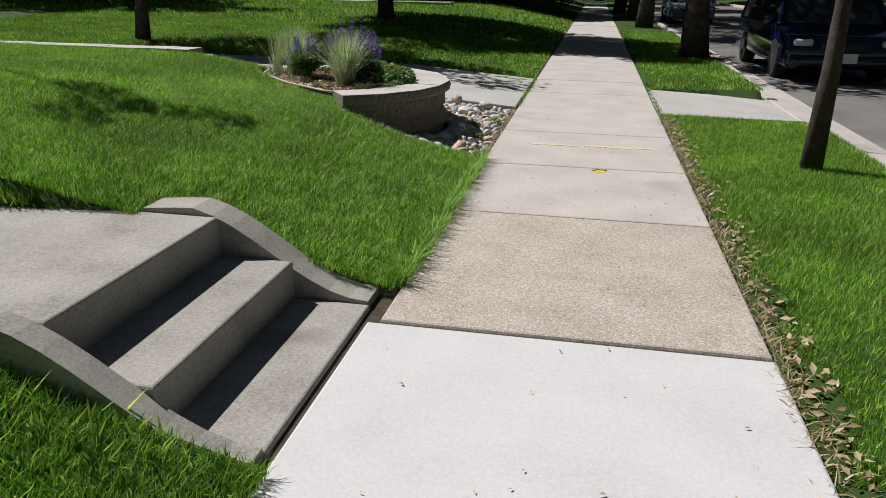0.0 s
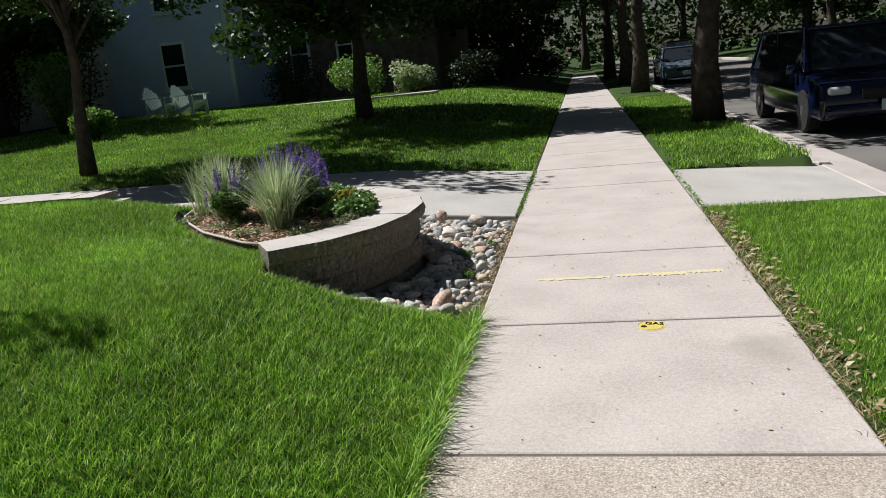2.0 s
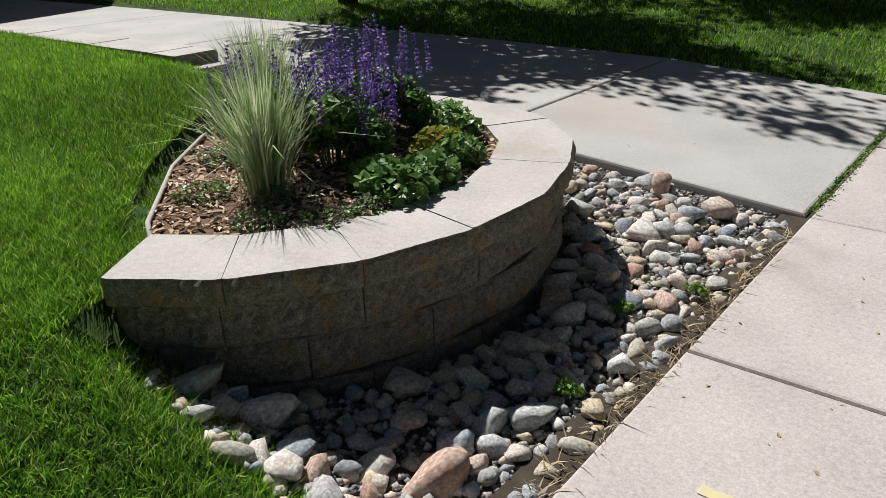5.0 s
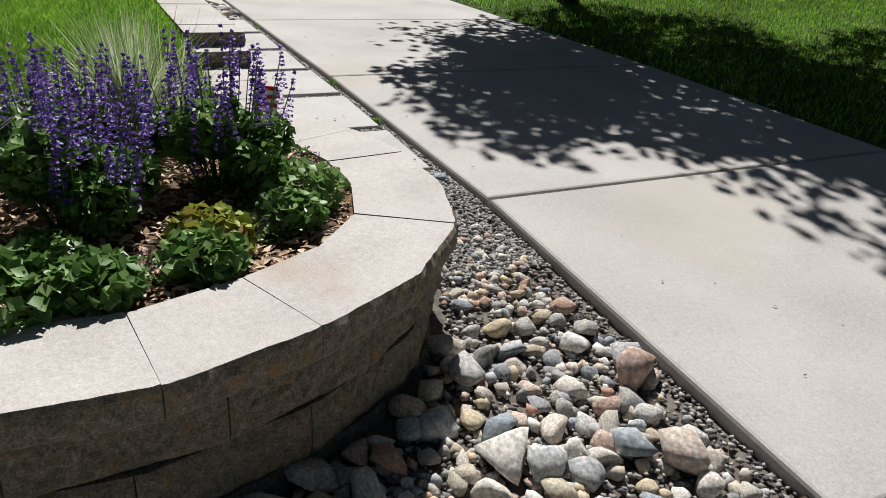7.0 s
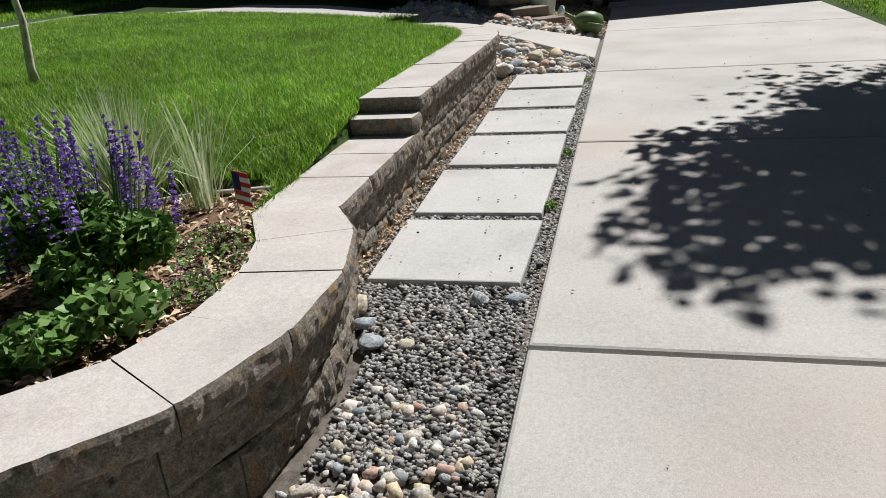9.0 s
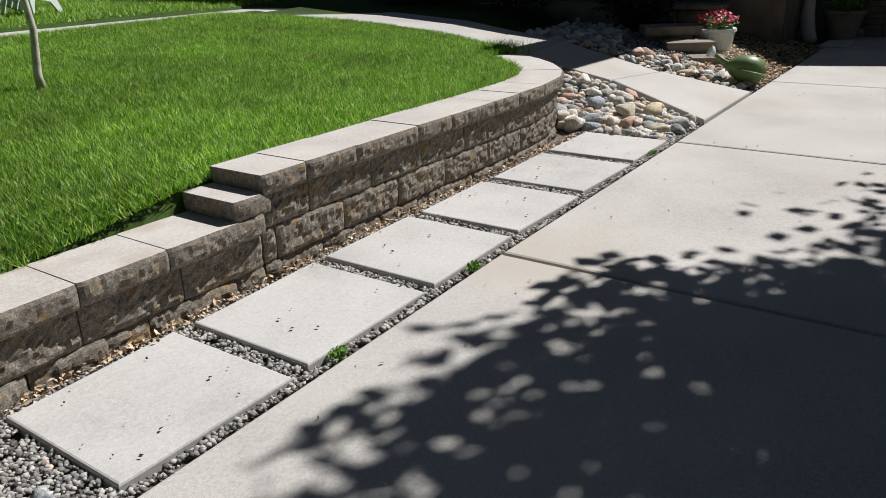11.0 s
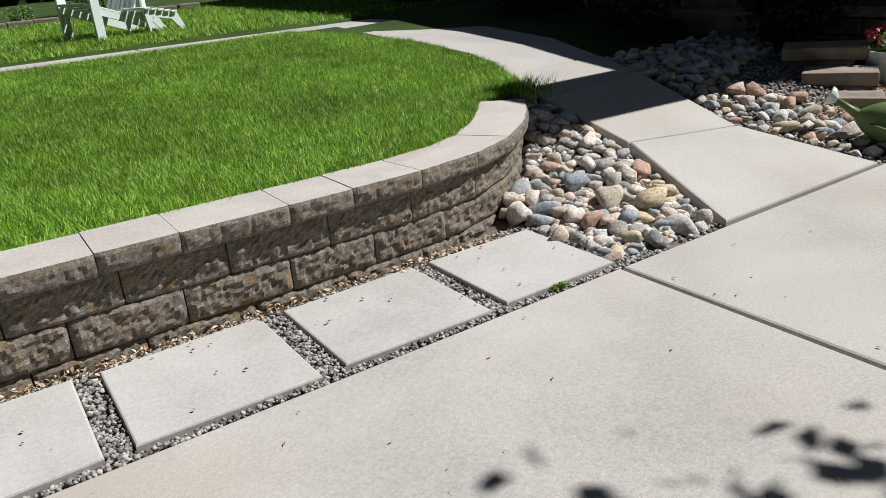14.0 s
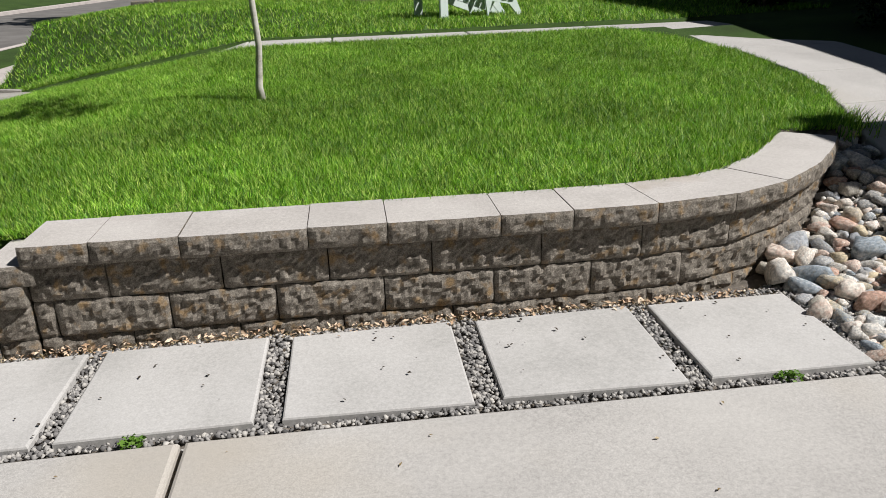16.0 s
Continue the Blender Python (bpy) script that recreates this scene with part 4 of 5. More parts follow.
def salvia(x, y, z, r, h, spikes):
    t = thing("salvia", pose(x, y, z), "bushy salvia with upright violet flower spikes", "flowering plant", "planter plants")
    for i in range(spikes):
        a, rad = rg.uniform(0, 6.3), r * math.sqrt(rg.uniform(0, 1))
        hh = h * rg.uniform(0.85, 1.3) * (1 - 0.25 * (rad / r) ** 2)
        p = Vector((rad * math.cos(a) * 1.2, rad * math.sin(a) * 1.2, hh))
        st = part("stem", tube([(0.35 * p.x, 0.35 * p.y, 0), (p.x * 0.78, p.y * 0.78, hh * 0.55), p], [0.003, 0.0025, 0.0015], 4), M_SALVIA, t)
        tagged(part("flower_spike", SPIKES[i % 6], None, st, m=Matrix.LocRotScale(p, Euler((rg.uniform(-0.16, 0.16), rg.uniform(-0.16, 0.16), rg.uniform(0, 6))), (1, 1, rg.uniform(0.7, 1.2)))), kind="stuff")
    clumps = [ball_pts(int(480 * r * r / 0.048), (r * 0.85 * math.cos(k * 2.4) * math.sqrt(k / 9), r * 0.85 * math.sin(k * 2.4) * math.sqrt(k / 9), h * rg.uniform(0.28, 0.62)), (r * 0.42, r * 0.42, h * 0.2), 0.3) for k in range(9)]
    tagged(leaves("foliage", np.concatenate(clumps), (0.022, 0.06), M_SALVIA, t, aspect=0.55), kind="stuff")


salvia(-1.42, -1.58, BEDZ, 0.22, 0.40, 44)
salvia(-1.60, -1.14, BEDZ, 0.22, 0.40, 40)
salvia(-1.85, -1.60, BEDZ, 0.16, 0.37, 16)


def mound(name, x, y, z, r, h, n, size, mat, label, second=None):
    t = thing(name, pose(x, y, z), label, "plant", "planter plants")
    leaves("foliage", ball_pts(n, (0, 0, h * 0.42), (r, r, h * 0.55), 0.45), size, mat, t, aspect=0.85)
    for i in range(6):
        part("stem", tube([(0, 0, -0.01), (r * 0.6 * math.cos(i), r * 0.6 * math.sin(i), h * 0.6)], [0.003, 0.002], 5), mat, t)
    if second:
        tagged(leaves("blossom_haze", ball_pts(n // 2, (0, 0, h * 0.6), (r * 0.9, r * 0.9, h * 0.5), 0.7), (size[0] * 0.7, size[1] * 0.7), second, t), kind="stuff")


for x, y, r, h, mt in ((-0.94, -1.72, 0.15, 0.15, M_GERAN), (-0.93, -1.55, 0.10, 0.13, M_GERAN), (-1.12, -1.27, 0.12, 0.13, M_GOLDLEAF), (-1.01, -1.30, 0.11, 0.12, M_GERAN), (-1.39, -0.95, 0.15, 0.14, M_GERAN), (-1.22, -1.02, 0.10, 0.12, M_GERAN), (-1.1, -1.66, 0.10, 0.12, M_GERAN)):
    mound("geranium", x, y, BEDZ, r, h, 420, (0.022, 0.05), mt, "low mound of scalloped yellow-green leaves" if mt is M_GOLDLEAF else "low mound of scalloped green geranium leaves")
for x, y, r in ((-1.14, -2.17, 0.10), (-0.98, -2.03, 0.10), (-0.92, -1.89, 0.07), (-1.54, -2.10, 0.11), (-1.85, -1.80, 0.11), (-1.02, -1.43, 0.08), (-1.18, -1.12, 0.09), (-1.30, -1.10, 0.08), (-1.77, -0.89, 0.13), (-1.95, -0.98, 0.11), (-1.58, -0.84, 0.09), (-2.25, -1.55, 0.09), (-1.27, -2.0, 0.08)):
    mound("creeping_thyme", x, y, BEDZ, r, 0.06, 240, (0.009, 0.022), M_GERAN, "low creeping plant with small plum and green leaves", M_HEUCH)

flag = thing("garden_flag", pose(-2.05, -0.93, BEDZ, 0, 0, 60), "small striped flag with a blue canton on a thin stick", "flag")
part("stick", tube([(0, 0, 0), (0, 0.0, 0.24)], [0.003, 0.0025], 6), M_BIRCH, flag)
for i in range(7):
    part("stripe", box((0.045 + 0.006 * math.sin(i), 0.0, 0.215 - i * 0.016), (0.09, 0.003, 0.0155)), M_FLAGRED if i % 2 == 0 else M_WHITE, flag)
part("canton", box((0.02, 0.0, 0.19), (0.042, 0.005, 0.06)), M_FLAGBLUE, flag)

# weeds in the joints
for i, (x, y) in enumerate(((-3.09, -0.02), (-3.92, -0.01), (-6.67, -0.08), (-6.05, -0.02), (-2.13, -0.66), (-0.28, -1.3), (-0.18, -1.85), (-0.12, -1.02), (1.66, -5.2))):
    t = thing("weed", pose(x, y, float(max(ground_z(x, y), 0)) + 0.0), "small green weed sprouting from a joint", "weed", "weeds")
    leaves("leaves", ball_pts(110, (0, 0, 0.022), (0.05, 0.032, 0.025), 0.2), (0.010, 0.024), M_LEAF2, t, aspect=0.7)
ny = np.concatenate([rg.uniform(0.05, 2.7, 500)])
leaves("joint_weeds", np.stack([rg.normal(-0.01, 0.012, 500), ny, rg.uniform(0, 0.018, 500)], -1), (0.01, 0.03), M_LEAF2, None, "green moss and weeds in the joint beside the pavement", "weeds")
leaves("joint_weeds", np.stack([rg.normal(1.545, 0.015, 300), rg.uniform(-0.3, 2.2, 300), rg.uniform(0, 0.018, 300)], -1), (0.01, 0.03), M_LEAF2, None, "green weeds in the joint of the apron", "weeds")
nl = 420
lx, ly = rg.uniform(-6.5, 1.5, nl), np.zeros(nl)
on = rg.uniform(0, 1, nl) < 0.55
lx = np.where(on, rg.uniform(0.05, 1.48, nl), rg.uniform(-9, -0.1, nl))
ly = np.where(on, rg.uniform(-8, 4, nl), rg.uniform(0.1, 2.6, nl))
leaves("leaf_litter", np.stack([lx, ly, np.where(on, 0.004, drive_z(lx) + 0.005)], -1), (0.008, 0.026), M_DRYGRASS, None, "scattered dry leaf bits on the concrete", "litter", 0.4, 3.0)
ex = rg.uniform(0, 1, 700)
leaves("leaf_litter", np.stack([1.56 + np.abs(rg.normal(0, 0.07, 700)), -8 + 7.6 * ex, rg.uniform(0.01, 0.03, 700)], -1), (0.02, 0.055), M_DRYGRASS, None, "brown dead leaves along the pavement edge", "litter", 0.5, 1.5)

ex = rg.uniform(-6.3, -1.8, 900)
leaves("leaf_litter", np.stack([ex, -0.69 + np.abs(rg.normal(0, 0.035, 900)), drive_z(ex) - 0.018 + rg.uniform(0, 0.02, 900)], -1), (0.012, 0.035), M_MULCH, None, "tan leaf scraps in the gravel at the foot of the wall", "litter", 0.45, 1.0)
ex = rg.uniform(-6.4, -2.3, 60)
leaves("leaf_litter", np.stack([ex, rg.uniform(-0.6, -0.08, 60), drive_z(ex) + 0.003], -1), (0.006, 0.02), M_JOINT, None, "dark specks of debris on the stepping stones", "litter", 0.7, 3.0)

# gas valve lid and marking paint
lid = thing("valve_lid", pose(0.885, -2.88, 0.0, 0, 0, -8), "round yellow painted valve lid lettered GAS in the pavement", "valve lid")
part("rim", lathe([(0.07, -0.01), (0.07, 0.003), (0.064, 0.004), (0.062, 0.002)], 28), M_YELLOW, lid, smooth=False)
part("plate", lathe([(0.059, -0.01), (0.059, 0.0035), (0.05, 0.0045)], 24), M_YELLOW, lid)
part("pry_hole", lathe([(0.014, 0.003), (0.014, 0.0062), (0.011, 0.0064)], 12), M_BLACK, lid, m=pose(-0.035, -0.02, 0))
txt = bpy.data.curves.new("lettering", "FONT")
txt.body, txt.size, txt.extrude, txt.align_x = "GAS", 0.048, 0.001, "CENTER"
txt.materials.append(M_BLACK)
tob = new("lettering", txt)
tob.parent = lid
tob.matrix_basis = pose(0.012, 0.008, 0.0062)
for x, y, l, w in ((0.50, -2.01, 0.44, 0.09), (0.86, -1.99, 0.2, 0.11), (1.07, -2.0, 0.2, 0.13), (1.28, -1.98, 0.2, 0.12)):
    bm = bmesh.new()
    pts = [(x + l * (u - 0.5), y + 0.006 * math.sin(u * 30) + w * s * (0.45 + 0.2 * math.sin(u * 47 + s))) for s, us in ((-0.5, np.linspace(0, 1, 14)), (0.5, np.linspace(1, 0, 14))) for u in us]
    solid("paint_mark", slab_bm([tuple(p) for p in pts], lambda a, b: 0.0055, 0.004, 0.0008), material("faded_yellow_paint", [(0.50, 0.46, 0.41), (0.60, 0.54, 0.34), (0.66, 0.58, 0.24)], 14, 90, 0.9, 0.1, 0.002), "faded yellow marking paint sprayed on the pavement", "paint mark", group="paint marks")
# ------------------------------------------------------------------ trees


def grow(seed, height, trunk_r, crown_r, crown_z, limbs, n_leaf, leaf, sides=10, lean=0.0, mat_bark=None, mat_leaf=None, low=0.35):
    """Meshes of a tree: its trunk with limbs and its crown of many small leaves in clumps."""
    r = random.Random(seed)
    bm = bmesh.new()
    top = height * 0.62
    pts = [(lean * k / 6 + r.uniform(-1, 1) * trunk_r * 0.35 * (k > 0), r.uniform(-1, 1) * trunk_r * 0.35 * (k > 0), top * k / 6 - 0.1 * (k == 0)) for k in range(7)]
    rad = [trunk_r * (1.5 if k == 0 else 1.12 if k == 1 else 1.05 - 0.11 * k) for k in range(7)]
    add_tube(bm, pts, rad, sides)
    centres = []
    for i in range(limbs):
        a = 2.4 * i + r.uniform(-0.4, 0.4)
        z0 = top * r.uniform(low, 1.0)
        b = Vector((lean * z0 / top, 0, z0))
        e = Vector((lean + math.cos(a) * crown_r * r.uniform(0.45, 0.95), math.sin(a) * crown_r * r.uniform(0.45, 0.95), crown_z + r.uniform(-0.35, 0.5) * (height - crown_z)))
        mid = (b + e) / 2 + Vector((0, 0, r.uniform(0.05, 0.25) * crown_r))
        add_tube(bm, [b, mid, e], [trunk_r * 0.38, trunk_r * 0.2, trunk_r * 0.05], 6)
        for u in (0.55, 0.8, 1.0):
            p = mid.lerp(e, (u - 0.5) * 2)
            centres.append(p + Vector((r.uniform(-1, 1), r.uniform(-1, 1), r.uniform(-0.6, 0.8))) * crown_r * 0.22)
            centres.append(p + Vector((r.uniform(-1, 1), r.uniform(-1, 1), r.uniform(-0.6, 0.8))) * crown_r * 0.3)
    trunk = mesh_of("trunk", bm, mat_bark or M_BARK, True)
    per = max(1, n_leaf // len(centres))
    pts = np.concatenate([ball_pts(per, c, np.array((1, 1, 0.62)) * crown_r * r.uniform(0.16, 0.34), 0.15) for c in centres])
    n = len(pts)
    nrm = rg.normal(size=(n, 3))
    nrm[:, 2] = np.abs(nrm[:, 2]) + 0.6
    nrm /= np.linalg.norm(nrm, axis=1)[:, None]
    t = np.cross(nrm, rg.normal(size=(n, 3)))
    t /= np.linalg.norm(t, axis=1)[:, None]
    b = np.cross(nrm, t)
    s = rg.uniform(leaf * 0.6, leaf * 1.2, n)[:, None]
    v = np.stack([pts - t * s / 2, pts + b * s * 0.36 + nrm * s * 0.1, pts + t * s / 2, pts - b * s * 0.36 + nrm * s * 0.1], 1)
    f = np.array([(0, 1, 2), (0, 2, 3)])[None] + (np.arange(n) * 4)[:, None, None]
    crown = np_mesh("crown", v.reshape(-1, 3), f.reshape(-1, 3), (mat_leaf or M_LEAF,))
    return trunk, crown


def tree(meshes, x, y, rz=0, s=1.0, label="tall shade tree with a dark trunk and dense green crown", sink=0.05, group="street trees", name="tree"):
    t = thing(name, Matrix.LocRotScale((x, y, float(ground_z(x, y)) - sink), Euler((0, 0, radians(rz))), (s, s, s)), label, "tree", group)
    part("trunk", meshes[0], None, t)
    part("crown", meshes[1], None, t)
    return t


T_MAPLE = grow(1, 5.6, 0.10, 2.4, 3.5, 26, 22000, 0.13, lean=0.6, low=0.45)
T_BIG = grow(2, 12.0, 0.24, 4.6, 6.6, 15, 17000, 0.24)
T_LOW = grow(3, 8.5, 0.17, 4.0, 4.0, 14, 34000, 0.22, low=0.3)
tree(T_MAPLE, -7.1, 4.03, -32, 1.0, "dark trunked maple whose crown shades the driveway")
tree(T_LOW, -4.35, 10.4, 60, 0.95, "dark trunked tree on the lawn of the next garden")
tree(T_BIG, 2.72, 7.1, 0, 0.85, "thick trunked street tree on the verge")
tree(T_BIG, 2.4, 18.4, 80, 0.9, "tall street tree on the verge farther on")
tree(T_BIG, 2.3, 24.5, 160, 0.9, "tall street tree on the verge farther on")
tree(T_BIG, 2.0, 33.0, 220, 1.0, "tall street tree on the verge farther on")
tree(T_LOW, -3.4, 27.0, 200, 1.0, "dark tree beside the pavement")
tree(T_BIG, -9.5, 27.0, 300, 1.0, "tall dark tree behind the next garden")
tree(T_BIG, -7.0, 36.0, 30, 1.1, "tall dark tree in the distance")
tree(T_LOW, -16.5, 13.5, 90, 0.9, "low spreading dark tree beside the blue house")
for i, (x, y, s) in enumerate(((14, 16, 1.0), (15, 27, 1.1), (13.8, 38, 1.0), (16, 50, 1.2), (2.5, 46, 1.1), (-5, 50, 1.2), (18, 8, 1.1), (10, 68, 1.3), (1, 66, 1.3), (-10, 62, 1.3), (20, 66, 1.3), (-19, 48, 1.3), (24, 40, 1.2), (27, 22, 1.2))):
    tree(T_BIG if i % 3 else T_LOW, x, y, 53 * i, s, "distant tall shade tree along the street", group="distant trees")
# the crown is out of view; its width is made up to block skylight
yt = grow(7, 7.5, 0.06, 2.7, 5.3, 14, 14000, 0.14, 8, 0.05, low=0.6)
tree(yt, 2.47, -2.42, 0, 1.0, "slender young street tree with a bare brown trunk and an unseen crown widened to block skylight", name="young_tree", group="")
sapling = thing("sapling", pose(-4.04, -3.38, float(ground_z(-4.04, -3.38)) - 0.02), "thin crooked pale-barked sapling planted in the lawn", "tree")
bole = [(0, 0, 0), (0.01, 0.0, 0.12), (-0.02, 0.01, 0.4), (0.0, -0.015, 0.75), (-0.035, 0.0, 1.15), (-0.05, 0.01, 1.6), (-0.04, 0.0, 2.1), (-0.06, 0.0, 2.6)]
part("trunk", tube(bole, [0.034, 0.026, 0.022, 0.021, 0.019, 0.016, 0.012, 0.005], 9), M_BIRCH, sapling, smooth=True)
for k in range(5):
    a, z0 = k * 2.3, 1.55 + 0.2 * k
    tip = Vector((-0.05 + 0.42 * math.cos(a), 0.42 * math.sin(a), z0 + 0.42))
    part("branch", tube([(-0.045, 0, z0), (-0.045 + 0.2 * math.cos(a), 0.2 * math.sin(a), z0 + 0.16), tip], [0.009, 0.006, 0.002], 6), M_BIRCH, sapling, smooth=True)
    tagged(leaves("foliage", ball_pts(150, tip, (0.26, 0.26, 0.2), 0.2), (0.05, 0.09), M_LEAF, sapling), kind="stuff")


def shrub(x, y, r, h, n, mat, label, size=(0.05, 0.11), name="shrub"):
    t = thing(name, pose(x, y, float(ground_z(x, y)) - 0.02), label, "shrub", "garden shrubs")
    bm = bmesh.new()
    for i in range(7):
        a = i * 0.9
        add_tube(bm, [(0.05 * math.cos(a), 0.05 * math.sin(a), 0), (r * 0.6 * math.cos(a), r * 0.6 * math.sin(a), h * 0.7)], [0.02, 0.006], 5)
    part("branch", bm, M_BARK, t)
    rr2 = random.Random(int(abs(x * 31 + y * 17)))
    pts = np.concatenate([ball_pts(n // 9, (rr2.uniform(-0.55, 0.55) * r, rr2.uniform(-0.55, 0.55) * r, h * rr2.uniform(0.3, 0.72)), np.array((0.5, 0.5, 0.34 * h / r)) * r, 0.3) for _ in range(9)])
    leaves("foliage", pts, size, mat, t)
    return t


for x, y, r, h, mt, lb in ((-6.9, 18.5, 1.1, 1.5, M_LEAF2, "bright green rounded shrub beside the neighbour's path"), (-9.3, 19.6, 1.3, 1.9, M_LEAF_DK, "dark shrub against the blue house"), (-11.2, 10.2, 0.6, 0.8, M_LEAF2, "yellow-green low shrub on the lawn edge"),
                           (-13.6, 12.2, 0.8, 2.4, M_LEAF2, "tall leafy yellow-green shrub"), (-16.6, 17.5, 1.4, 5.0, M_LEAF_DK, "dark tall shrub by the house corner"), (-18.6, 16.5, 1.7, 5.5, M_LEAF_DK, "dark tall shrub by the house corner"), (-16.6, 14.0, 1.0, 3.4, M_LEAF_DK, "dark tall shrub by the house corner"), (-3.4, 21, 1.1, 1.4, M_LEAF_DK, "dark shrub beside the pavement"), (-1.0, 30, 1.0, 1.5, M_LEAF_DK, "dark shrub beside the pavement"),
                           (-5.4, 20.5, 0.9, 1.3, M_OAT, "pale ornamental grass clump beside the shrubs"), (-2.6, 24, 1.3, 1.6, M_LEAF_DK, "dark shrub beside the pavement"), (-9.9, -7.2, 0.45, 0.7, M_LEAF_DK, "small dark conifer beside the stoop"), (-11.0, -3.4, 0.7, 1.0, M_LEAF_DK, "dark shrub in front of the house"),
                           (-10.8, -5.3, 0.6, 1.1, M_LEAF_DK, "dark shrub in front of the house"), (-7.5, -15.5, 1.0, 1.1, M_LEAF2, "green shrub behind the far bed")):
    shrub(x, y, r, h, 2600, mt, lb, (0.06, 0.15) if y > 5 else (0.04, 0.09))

# near-black leaf colour here stands in for the deep shade before the house
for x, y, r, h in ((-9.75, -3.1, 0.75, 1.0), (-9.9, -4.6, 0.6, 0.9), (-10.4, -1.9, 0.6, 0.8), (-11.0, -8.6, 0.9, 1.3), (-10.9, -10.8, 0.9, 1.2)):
    shrub(x, y, r, h, 2200, M_LEAF_DK, "dense shrub with near-black leaves that deepen the shade before the house", (0.04, 0.09))
# woods that close the end of the street and the far gardens
n = 26000
wx = rg.uniform(-70, 70, n)
woods = np.stack([wx, 78 + 8 * np.sin(wx * 0.13) + rg.uniform(0, 10, n), 15 * rg.uniform(0, 1, n) ** 1.2 + rg.uniform(0, 1, n)], -1)
leaves("distant_woods", woods, (0.5, 1.2), M_LEAF, None, "dense dark green woods at the end of the street", "woods")
n = 16000
wy = rg.uniform(-60, 80, n)
leaves("distant_woods", np.stack([34 + rg.uniform(0, 7, n), wy, 13 * rg.uniform(0, 1, n) ** 1.2], -1), (0.6, 1.4), M_LEAF, None, "dense dark green woods across the street", "woods")
leaves("distant_woods", np.stack([-24 - rg.uniform(0, 7, n), wy, 12 * rg.uniform(0, 1, n) ** 1.2 + 1], -1), (0.6, 1.4), M_LEAF, None, "dense dark green woods behind the houses", "woods")
leaves("distant_woods", np.stack([rg.uniform(-30, 2, 5000), -26 - rg.uniform(0, 6, 5000), 9 * rg.uniform(0, 1, 5000) ** 1.2 + 0.8], -1), (0.7, 1.6), M_LEAF, None, "dense dark green woods beyond the far gardens", "woods")
n = 5000
hx2 = rg.uniform(-14, -1.6, n)
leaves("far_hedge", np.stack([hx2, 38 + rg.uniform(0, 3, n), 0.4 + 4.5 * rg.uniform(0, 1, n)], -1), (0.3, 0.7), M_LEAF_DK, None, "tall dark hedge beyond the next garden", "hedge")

# ------------------------------------------------------------------ vehicles


def wheel(parent, x, y, r, w):
    t = part("wheel", lathe([(r * 0.55, -w / 2), (r * 0.92, -w / 2), (r, -w * 0.35), (r, w * 0.35), (r * 0.92, w / 2), (r * 0.55, w / 2)], 24), M_TYRE, parent, m=pose(x, y, r, 0, 90, 0))
    part("rim", lathe([(r * 0.1, -w * 0.52), (r * 0.58, -w * 0.46), (r * 0.62, w * 0.46), (r * 0.1, w * 0.52)], 18), M_STEEL, t)


